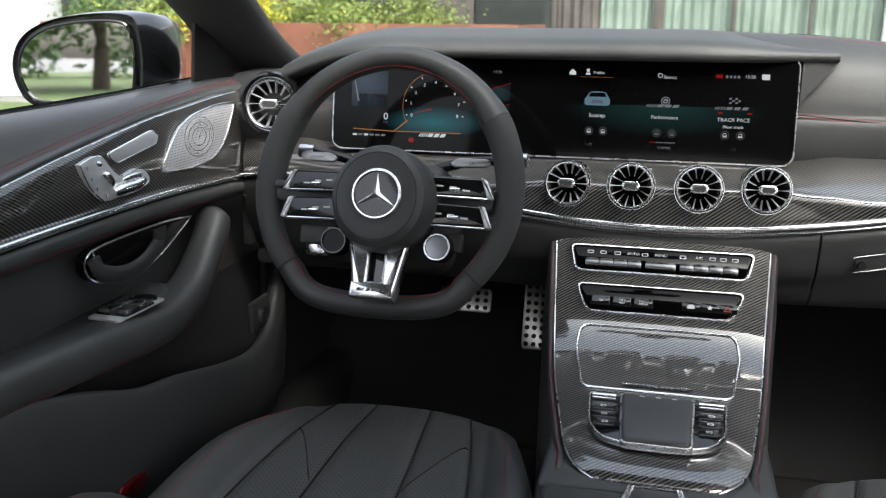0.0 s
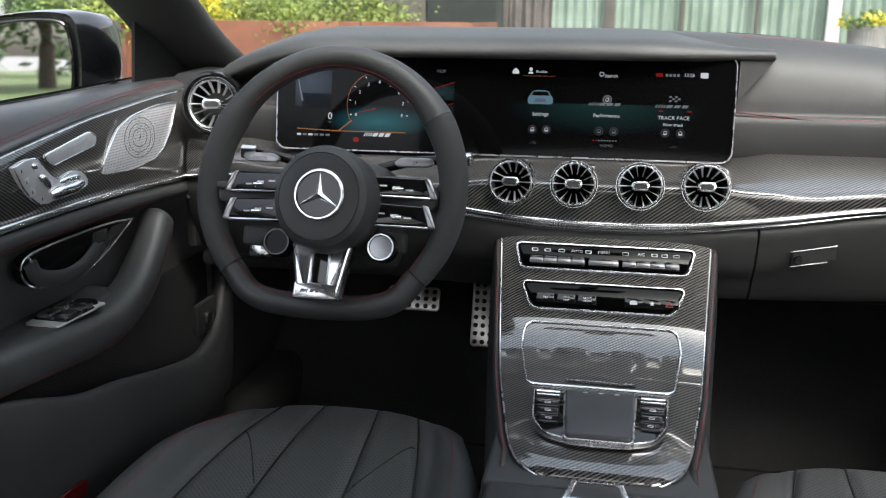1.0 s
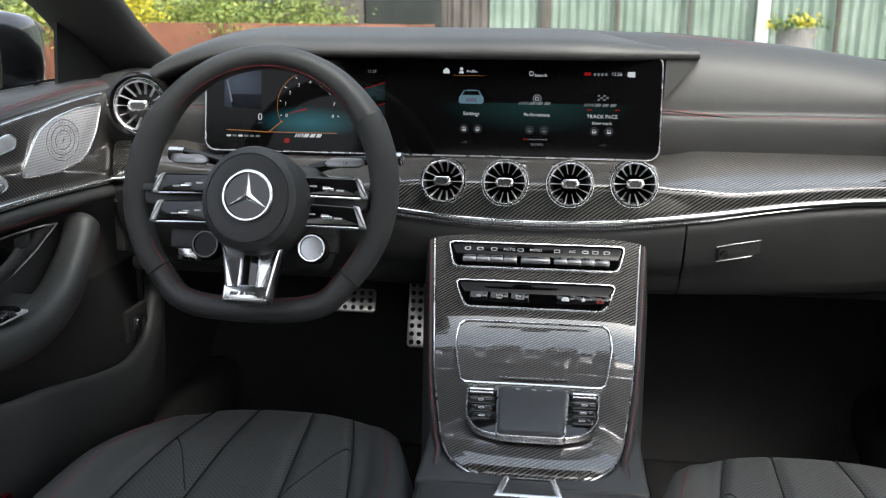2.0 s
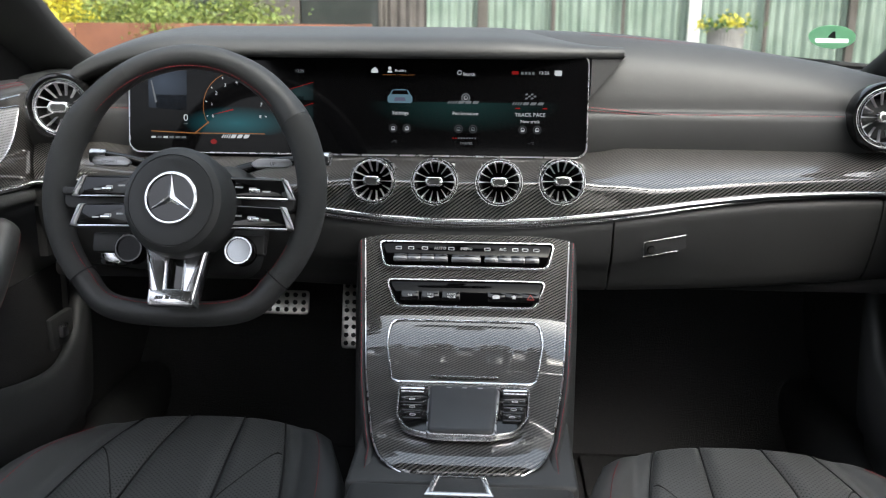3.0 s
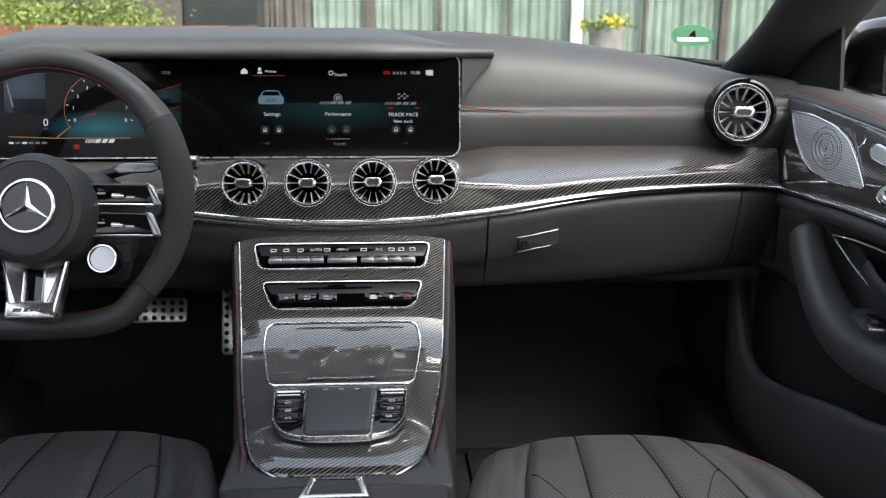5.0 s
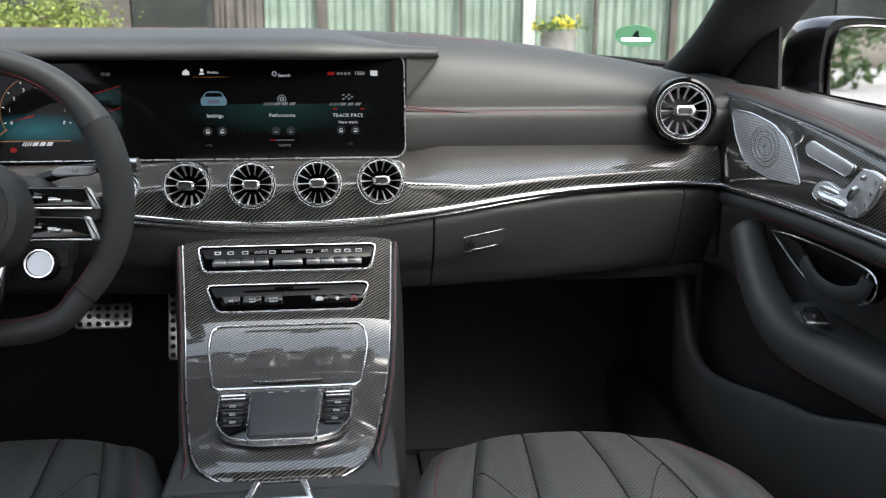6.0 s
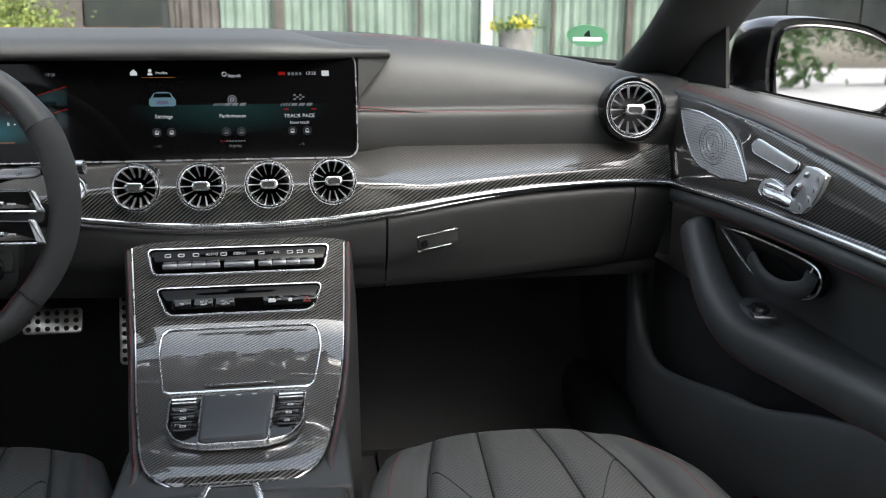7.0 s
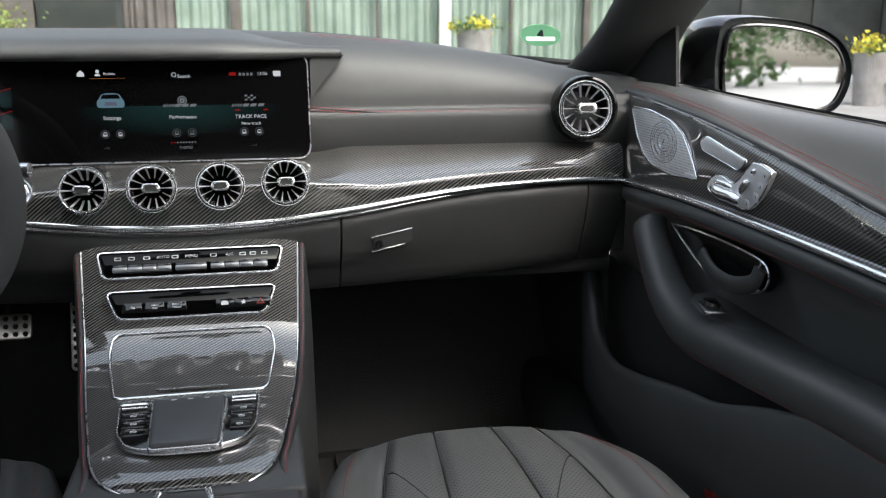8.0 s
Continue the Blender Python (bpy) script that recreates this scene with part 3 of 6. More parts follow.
for x in (0.243, 0.284):
    shown("red_mark", [(x, -0.0055), (x + 0.008, -0.0055), (x + 0.007, -0.0035), (x + 0.001, -0.0035)], INK_RED)
for x, mat in ((0.058, INK), (0.079, INK), (0.158, INK_DIM), (0.180, INK_DIM), (0.255, INK), (0.277, INK)):
    ring_icon(x, -0.0365, 0.0066, INK_FAINT)
    ring_icon(x, -0.0365, 0.003, mat)
    shown("icon", [(x - 0.003, -0.0395), (x + 0.003, -0.0395), (x + 0.002, -0.0375), (x - 0.002, -0.0375)], mat, 0.0037)
for k in range(9):
    shown("page_dot", [(0.149 + 0.0042 * k, -0.0515), (0.1512 + 0.0042 * k, -0.0515), (0.1512 + 0.0042 * k, -0.0495), (0.149 + 0.0042 * k, -0.0495)], INK_RED if k < 2 else INK_DIM)
label_at("THEMES", 0.170, -0.0585, 0.0066, INK_DIM)
for x in (0.053, 0.262):
    label_at("---°C", x + 0.006, -0.057, 0.0055, INK_DIM)

# gauge half
GX, GY = -0.184, -0.0065
shown("gauge_wash", [(-0.31, -0.05), (-0.08, -0.05), (-0.08, 0.01), (-0.31, 0.01)], screen_wash("gauge_glow", -0.184, -0.032, 0.085, 0.026, (0.05, 0.38, 0.46), 0.16), 0.0032)
shown("picture_field", [(-0.322, 0.048), (-0.262, 0.048), (-0.262, -0.014), (-0.322, -0.010)], screen_wash("slate_glow", -0.30, 0.03, 0.07, 0.06, (0.16, 0.22, 0.32), 0.18), 0.0032)
shown("needle_bar", [(-0.3185, 0.032), (-0.3165, 0.032), (-0.3085, -0.002), (-0.3115, -0.002)], INK_DIM)
# violet reflection of the windows, painted in as a glowing patch
shown("violet_reflection", [(-0.165, 0.046), (-0.12, 0.046), (-0.15, -0.03), (-0.19, -0.03)], screen_wash("violet_window_reflection", -0.155, 0.02, 0.05, 0.06, (0.20, 0.18, 0.34), 0.3), 0.0029)
arc = lambda r, a, b, n: [(GX + r * math.cos(radians(a + (b - a) * k / n)), GY + r * math.sin(radians(a + (b - a) * k / n))) for k in range(n + 1)]
shown("gauge_arc", arc(0.0525, 212, 100, 40) + arc(0.0516, 100, 212, 40), INK_ORANGE)
shown("gauge_arc", arc(0.0525, 100, 40, 16) + arc(0.0517, 40, 100, 16), INK_DIM)
for k in range(9):
    a = radians(198.6 - 27.15 * k)
    label_at(str(k), GX + 0.039 * math.cos(a), GY + 0.039 * math.sin(a) - 0.003, 0.009)
    shown("tick", [(GX + r * math.cos(a + d), GY + r * math.sin(a + d)) for r, d in ((0.0495, -0.014), (0.0495, 0.014), (0.0465, 0.014), (0.0465, -0.014))], INK)
a = radians(198.6)
shown("needle", [(GX - 0.006, GY - 0.004), (GX - 0.004, GY - 0.006), (GX + 0.044 * math.cos(a), GY + 0.044 * math.sin(a))], INK_RED)
label_at("0", -0.2635, -0.0255, 0.0195)
label_at("km/h", -0.2635, -0.034, 0.0042, INK_DIM)
label_at("32.0°C", -0.281, 0.048, 0.0075, INK_DIM)
label_at("13:28", -0.0865, 0.048, 0.0075, INK_DIM)
label_at("0", -0.128, 0.028, 0.008, INK_DIM)
shown("orange_line", [(-0.318, -0.045), (-0.25, -0.0475), (-0.228, -0.030), (-0.227, -0.0312), (-0.249, -0.0492), (-0.318, -0.0465)], INK_ORANGE)
shown("orange_line", [(-0.25, -0.0475), (-0.14, -0.0475), (-0.14, -0.0488), (-0.25, -0.0488)], INK_ORANGE)
bars(-0.183, -0.0525, 0.050, 0.0055, INK)
shown("red_mark", [(-0.220 + 0.005 * math.cos(q), -0.061 + 0.004 * math.sin(q)) for q in (2 * math.pi * k / 12 for k in range(12))], INK_RED)
for k in range(6):
    shown("status_bar", [(-0.318 + 0.0095 * k, -0.0565), (-0.311 + 0.0095 * k, -0.0565), (-0.311 + 0.0095 * k, -0.0535), (-0.318 + 0.0095 * k, -0.0535)], INK if k in (0, 2) else INK_DIM)
for k, (x0, y0) in enumerate(((-0.105, 0.020), (-0.105, -0.012))):
    shown("side_field", [(x0, y0), (x0 + 0.04, y0 + 0.012), (x0 + 0.04, y0 - 0.016), (x0 - 0.01, y0 - 0.016)], screen_wash("side_glow", x0 + 0.015, y0 - 0.006, 0.04, 0.025, (0.10, 0.22, 0.24), 0.09), 0.0032)
    shown("red_mark", [(x0, y0), (x0 + 0.04, y0 + 0.012), (x0 + 0.04, y0 + 0.011), (x0, y0 - 0.001)], INK_RED)
part("icon", ringplate(rounded(0.011, 0.008, 0.001, 2), rounded(0.0095, 0.0065, 0.0008, 2), 0.0001, pose(-0.073, -0.0545, 0.0034)), INK, display)
label_at("P", -0.073, -0.0545, 0.006)
label_at("C", -0.092, -0.059, 0.0055, INK_DIM)

# ---- centre console ----
CONS = [(0.495, 0.622), (0.500, 0.632), (0.515, 0.637), (0.56, 0.641), (0.62, 0.6445), (0.665, 0.648), (0.69, 0.651), (0.72, 0.655), (0.75, 0.6625), (0.775, 0.671), (0.795, 0.681), (0.81, 0.693), (0.825, 0.709), (0.85, 0.739), (0.87, 0.765), (0.893, 0.796)]
HALF = [(0.495, 0.03), (0.497, 0.050), (0.502, 0.066), (0.511, 0.079), (0.524, 0.089), (0.545, 0.097), (0.57, 0.103), (0.6, 0.108), (0.74, 0.130), (0.893, 0.147)]
CONS_FINE = [(p.x, p.y) for p in smooth([(a, b, 0) for a, b in CONS], 6)]


def cons_z(y):
    return curve(y, CONS_FINE)


def cons_mid(y):
    return 0.003 + (0.89 - y) * 0.02


def cons_frame(y, dx=0.0, lift=0.0):
    """A frame lying on the console's face at y: x to the right, y up the slope."""
    t = Vector((0, 0.02, cons_z(y + 0.01) - cons_z(y - 0.01))).normalized()
    m = basis((cons_mid(y) + dx, y, cons_z(y)), (1, 0, 0), t)
    return m @ pose(0, 0, lift)


console = thing("centre_console", "centre console with glossy carbon face and black leather sides", "console")


def cons_row(y, k=1.0, drop=0.0):
    h, c, z = curve(y, HALF) * k, cons_mid(y), cons_z(y) - drop
    return [Vector((c + h * u, y, z - 0.006 * abs(u) ** 6)) for u in np.linspace(-1, 1, 15)]


ys = sorted({round(float(y), 5) for y in [y for y, _ in CONS_FINE] + list(np.linspace(0.495, 0.53, 30))})
part("carbon_face", loft([cons_row(y) for y in ys], thick=-0.005), CARBON, console, "clear-lacquered carbon fibre face", 60)
edge = [Vector((cons_mid(y) + s * (curve(y, HALF) + 0.001), y, cons_z(y) - 0.008)) for s, seq in ((-1, ys[::-1]), (1, ys)) for y in seq]
part("chrome_edge", tube(edge, 0.0013, 6), SATIN, console, "thin chrome edge")
for s in (-1, 1):
    rows = []
    for y in [0.40, 0.44, 0.47] + [y for y in ys if y > 0.5] + [0.93]:
        yy = min(max(y, 0.48), 0.893)
        h, c, z = max(curve(yy, HALF), 0.098) + 0.002, cons_mid(yy), cons_z(yy) - 0.010 - max(0, 0.48 - y) * 0.2
        h2 = 0.122 + 0.034 * max(0, (y - 0.5) / 0.4)
        rows.append(smooth([(c + s * (h - 0.006), y, z - 0.008), (c + s * (h + 0.003), y, z - 0.001), (c + s * (h + 0.009), y, z - 0.007), (c + s * (h + 0.012), y, z - 0.05), (c + s * (h + 0.016), y, z - 0.14), (c + s * (h + 0.02), y, 0.26)], 3))
    part("side_panel", loft(rows, thick=0.004), LEATHER, console, "black leather side with red stitching", 60)
    stitches("stitching", [(r[4].x, r[4].y, r[4].z + 0.0012) for r in rows[2:-1]], console, 0.005)
part("surround", box(-0.112, 0.136, 0.478, 0.66, 0.55, 0.6255, 0.006, 3), LEATHER, console, "black leather surround")
part("back_shell", box(-0.12, 0.14, 0.44, 0.95, 0.26, 0.60, 0.02), PLASTIC, console)


def trapezoid(top, bottom, height, r):
    return round_off([(top / 2, height / 2), (-top / 2, height / 2), (-bottom / 2, -height / 2), (bottom / 2, -height / 2)], r)


# climate key strip
KEY_SILVER = material("dark_silver_keys", (0.2, 0.2, 0.205), 0.3, 0.8)
cm = cons_frame(0.8735, 0, 0.0005)
climate = part("climate_panel", plate(trapezoid(0.246, 0.228, 0.034, 0.008), 0.003, 0.001, cm), GLASSY, console, "black climate control strip with chrome frame")
part("frame", ringplate(trapezoid(0.256, 0.238, 0.042, 0.010), trapezoid(0.247, 0.229, 0.0345, 0.008), 0.005, cm), CHROME, climate)
for x0, x1, n in ((-0.104, -0.026, 4), (-0.021, 0.021, 1), (0.026, 0.104, 4)):
    w = (x1 - x0) / n
    for k in range(n):
        kx = x0 + w * (k + 0.5)
        key = part("key", box(kx - w / 2 + 0.0004, kx + w / 2 - 0.0004, -0.0145, -0.001, 0.002, 0.009, 0.002, m=cm), PIANO, climate, "silver rocker key")
        part("key_cap", box(kx - w / 2 + 0.0002, kx + w / 2 - 0.0002, -0.0132, -0.0062, 0.0085, 0.0112, 0.0012, m=cm), KEY_SILVER, key)
WHITE_INK = glow("white_symbol_light", (0.9, 0.92, 0.95), 0.55)
RED_INK = glow("red_symbol_light", (0.9, 0.16, 0.14), 0.22)
GREY_INK = material("pale_grey_print", (0.55, 0.55, 0.56), 0.5)
for text, x in (("AUTO", -0.038), ("MENU", 0.0), ("A/C", 0.052)):
    words(text, 0.0062, GREY_INK, climate, cm @ pose(x * 1.0, 0.0095, 0.0034))
for x in (-0.098, -0.08, -0.06, -0.022, 0.03, 0.07, 0.084, 0.1):
    part("symbol", ringplate(rounded(0.009, 0.005, 0.0015, 2), rounded(0.0066, 0.0028, 0.001, 2), 0.0003, cm @ pose(x, 0.0095, 0.003)), GREY_INK, climate)

# switch strip with hazard key
sm = cons_frame(0.8365, 0, 0.0005)
strip = part("switch_panel", plate(trapezoid(0.222, 0.190, 0.036, 0.010), 0.003, 0.001, sm), GLASSY, console, "gloss black switch strip with chrome frame")
part("frame", ringplate(trapezoid(0.231, 0.199, 0.044, 0.012), trapezoid(0.223, 0.191, 0.0365, 0.010), 0.005, sm), CHROME, strip)
for k, x in enumerate((-0.078, -0.049, -0.020, 0.043, 0.068, 0.091)):
    slant = 0.004 if k < 3 else -0.004
    key = part("key", plate(round_off([(-0.0125, 0.007), (-0.0125 - slant * 0.3, -0.007), (0.0125, -0.007), (0.0125 - slant * 0.3, 0.007)], 0.001), 0.0022, 0.0006, sm @ pose(x, -0.0045, 0.003)), PIANO, strip)
    km = sm @ pose(x, -0.0045, 0.0056)
    if k == 5:
        part("warning_triangle", ringplate(round_off([(0, 0.0052), (-0.0058, -0.004), (0.0058, -0.004)], 0.001, 2), round_off([(0, 0.003), (-0.0036, -0.0026), (0.0036, -0.0026)], 0.0006, 2), 0.0004, km), RED_INK, key, "red warning triangle")
    elif k == 4:
        part("star_symbol", plate([(0.004 * (1 if i % 2 == 0 else 0.42) * math.sin(math.pi * i / 5), 0.004 * (1 if i % 2 == 0 else 0.42) * math.cos(math.pi * i / 5)) for i in range(10)], 0.0003, m=km), WHITE_INK, key)
    elif k == 3:
        part("car_symbol", plate([(-0.005, -0.003), (0.005, -0.003), (0.005, 0.0005), (0.003, 0.003), (-0.003, 0.003), (-0.005, 0.0005)], 0.0003, m=km), GREY_INK, key)
    else:
        for line in ((("TEL",), ("NAVI", "MAP"), ("RADIO", "MEDIA"))[k]):
            i = (("TEL",), ("NAVI", "MAP"), ("RADIO", "MEDIA"))[k].index(line)
            words(line, 0.0042, GREY_INK, key, km @ pose(0, (0.0021 - 0.0042 * i) if k else 0, 0))

# storage lid: laid on the slope in the same carbon, framed in chrome
LID = round_off([(-0.103, 0.809), (0.103, 0.809), (0.1065, 0.782), (0.0915, 0.688), (-0.0915, 0.688), (-0.1065, 0.782)], 0.013, 5)
lid_line = []
for (x0, y0), (x1, y1) in zip(LID, LID[1:] + LID[:1]):
    steps = max(1, int(math.hypot(x1 - x0, y1 - y0) / 0.008))
    lid_line += [Vector((x0 + (x1 - x0) * k / steps, y0 + (y1 - y0) * k / steps, 0)) for k in range(steps)]
part("lid_frame", tube([(cons_mid(p.y) + p.x, p.y, cons_z(p.y) + 0.0006) for p in lid_line], 0.0017, 8, closed=True), CHROME, console, "chrome line round the storage lid")
part("lid_grip", tube([(cons_mid(0.70) + x, 0.7 + 0.1 * x * x, cons_z(0.7) + 0.0025) for x in along(-0.042, 0.044, 8)], 0.0026, 8, r2=0.0016), CHROME, console, "thin chrome grip")

# touch pad island
ring = round_off([(-0.083, 0.668), (0.083, 0.668), (0.078, 0.588), (0.064, 0.556), (0.03, 0.543), (-0.03, 0.543), (-0.064, 0.556), (-0.078, 0.588)], 0.012, 4)
inner = [(x * 0.955, 0.606 + (y - 0.606) * 0.95) for x, y in ring]
im = Matrix.Translation((cons_mid(0.6), 0, cons_z(0.6) + 0.0032)) @ Matrix(((1, 0, 0, 0), (0, 1, 0, 0), (0, 0.055, 1, -0.606 * 0.055), (0, 0, 0, 1)))
island = part("control_island", plate(inner, 0.004, 0.001, im), PIANO, console, "gloss black control island with chrome surround")
part("surround", ringplate(ring, inner, 0.0062, im), CHROME, island)
pad = [(-0.042, 0.652), (0.042, 0.652), (0.037, 0.541), (-0.037, 0.541)]
part("pad_cradle", plate(round_off([(x * 1.05, 0.597 + (y - 0.597) * 1.012) for x, y in pad], 0.006), 0.008, 0.002, im @ pose(0, 0, 0.002)), SATIN, island, "satin metal cradle")
touch = part("touch_pad", plate(round_off(pad, 0.007), 0.012, 0.004, im @ pose(0, 0, 0.003), seg=3), material("matt_touch_pad", (0.045, 0.047, 0.05), 0.4), island, "matt grey touch pad")
for x in (-0.018, 0.001, 0.02):
    part("symbol", plate(rounded(0.006, 0.0022, 0.0008, 2), 0.0003, m=im @ pose(x, 0.644, 0.0151)), GREY_INK, touch)
for s in (-1, 1):
    roll = part("roller", tube([im @ Vector((s * 0.0625 - 0.014, 0.648, 0.0075)), im @ Vector((s * 0.0625 + 0.014, 0.648, 0.0075))], 0.0055, 12), CHROME, island, "knurled chrome roller")
    part("roller_bed", plate(rounded(0.036, 0.022, 0.003), 0.0012, 0.0004, im @ pose(s * 0.0625, 0.648, 0.004)), PIANO, island)
    for k, y in enumerate((0.627, 0.607, 0.588)):
        key = part("key", plate(rounded(0.028 - 0.003 * k, 0.016, 0.002), 0.003, 0.001, im @ pose(s * (0.062 - 0.002 * k), y, 0.004)), PIANO, island)
        part("symbol", ringplate(rounded(0.0072, 0.0046, 0.002, 3), rounded(0.0056, 0.003, 0.0012, 3), 0.0003, im @ pose(s * (0.062 - 0.002 * k), y, 0.0071)), GREY_INK, key)

# armrest behind the carbon face
armrest = thing("armrest", "black leather split armrest lid behind the console", "armrest")
for s in (-1, 1):
    part("flap", box(0.012 + (0.0008 if s > 0 else -0.118), 0.012 + (0.118 if s > 0 else -0.0008), -0.12, 0.476, 0.56, 0.628, 0.008, 3), LEATHER, armrest)
part("base", box(-0.115, 0.14, -0.14, 0.45, 0.26, 0.555, 0.015), PLASTIC, armrest)
bm_ = Matrix.Translation((0.0105, 0.450, 0.6285))
part("release_plate", plate(round_off([(-0.032, -0.002), (0.032, -0.002), (0.025, 0.032), (-0.025, 0.032)], 0.003), 0.0015, 0.0005, bm_), PLASTIC, armrest)
part("release_frame", ringplate([(-0.036, -0.004), (0.036, -0.004), (0.027, 0.036), (-0.027, 0.036)], [(-0.026, 0.003), (0.026, 0.003), (0.021, 0.034), (-0.021, 0.034)], 0.003, bm_), CHROME, armrest, "chrome release frame")

# ---- steering wheel ----
DIAL_FACE = material("silvered_dial", (0.3, 0.31, 0.32), 0.12, 0.8)
PADDLE = material("silver_paddle", (0.34, 0.34, 0.35), 0.35, 0.8)
wm = basis((-0.361, 0.752, 0.876), (1, 0, 0), (0, math.sin(radians(20)), math.cos(radians(20))))
wheel = thing("steering_wheel", "flat-bottomed black leather and microfibre sports steering wheel", "steering wheel", m=wm)


def rim_point(q):
    """Centre line of the rim: a circle that is flattened below."""
    x, y = 0.168 * math.sin(q), 0.167 * math.cos(q)
    if y < -0.118:
        y = -0.118 - 0.042 * math.tanh((-0.118 - y) / 0.036)
        x *= 1.0 + 0.10 * math.sin(math.pi * min(1, abs(x) / 0.12))
    p = Vector((x, y, 0))
    return Vector((p.x, p.y * (1.10 if p.y > 0 else 1.0), p.z))


def rim_bm(a, b, n, grow=1.0, closed=False):
    qs = [radians(a + (b - a) * k / n) for k in range(n if closed else n + 1)]
    rad = [1.0 + 0.22 * max(0.0, 1 - abs(abs(math.degrees(q) - 180) - 105) / 55) + 0.12 * max(0.0, 1 - abs(abs(math.degrees(q) - 180) - 122) / 12) for q in qs]
    return tube([rim_point(q) for q in qs], 0.0165 * grow, 16, closed, r2=0.0172 * grow, up=(0, 0, 1), radii=rad)


part("rim_core", rim_bm(0, 360, 120, 0.96, True), PLASTIC, wheel)
part("rim_top", rim_bm(-57, 57, 40), LEATHER, wheel, "smooth black leather upper rim")
part("rim_bottom", rim_bm(131, 229, 40), LEATHER, wheel, "smooth black leather lower rim")
part("rim_side", rim_bm(58, 130, 24), SUEDE, wheel, "matt black microfibre grip")
part("rim_side", rim_bm(230, 302, 24), SUEDE, wheel, "matt black microfibre grip")
for q in (57.5, 130.5, 229.5, 302.5):
    p = rim_point(radians(q))
    d = (rim_point(radians(q + 1)) - p).normalized()
    s = p.normalized()
    part("rim_seam", tube([p + 0.0172 * 1.1 * (s * math.cos(k) + Vector((0, 0, 1)) * math.sin(k)) for k in (2 * math.pi * i / 24 for i in range(24))], 0.0008, 5, True), SEAM, wheel)
stitches("stitching", [rim_point(radians(q)) * ((0.168 - 0.0135) / 0.168) + Vector((0, 0, 0.0118)) for q in range(-100, 101, 3)], wheel, 0.005, 0.0005)
stitches("stitching", [rim_point(radians(q)) * ((0.168 - 0.0135) / 0.168) + Vector((0, 0, 0.0118)) for q in range(115, 246, 3)], wheel, 0.005, 0.0005)

# hub with airbag cover: slightly taller than wide, domed
rows = []
for r, z in ((0.062, 0.02), (0.0645, 0.045), (0.0635, 0.066), (0.060, 0.074), (0.053, 0.0785), (0.0522, 0.0777), (0.0514, 0.0788), (0.036, 0.0815), (0.0345, 0.0812)):
    rows.append([Vector((r * math.cos(a) + 0.011 + 0.011 * (1 - z / 0.08), r * 1.07 * math.sin(a) - 0.019, z)) for a in (2 * math.pi * k / 48 for k in range(48))])
hub = part("airbag_cover", loft(rows, closed=True), LEATHER, wheel, "round black airbag cover", 25)
em = pose(0.013, -0.017, 0.0815)
badge = part("badge", lathe([(0.0325, -0.001), (0.0325, 0.003), (0.031, 0.0045), (0.0292, 0.0045), (0.0282, 0.002), (0.0282, -0.001)], 40, em), CHROME, hub, "polished ring emblem")
part("badge_field", lathe([(0.0, 0.0012), (0.0283, 0.0012), (0.0283, 0.0)], 40, em), PIANO, badge)
star = bmesh.new()
for k in range(3):
    q = 2 * math.pi * k / 3
    rot = em @ Matrix.Rotation(q, 4, "Z")
    c = [star.verts.new(rot @ Vector(p)) for p in ((0, 0, 0.005), (0.0042, 0.0024, 0.0012), (0, 0.0285, 0.0035), (-0.0042, 0.0024, 0.0012))]
    star.faces.new((c[0], c[1], c[2]))
    star.faces.new((c[0], c[2], c[3]))
part("badge_rays", star, CHROME, badge, "three plain chrome rays", 10)

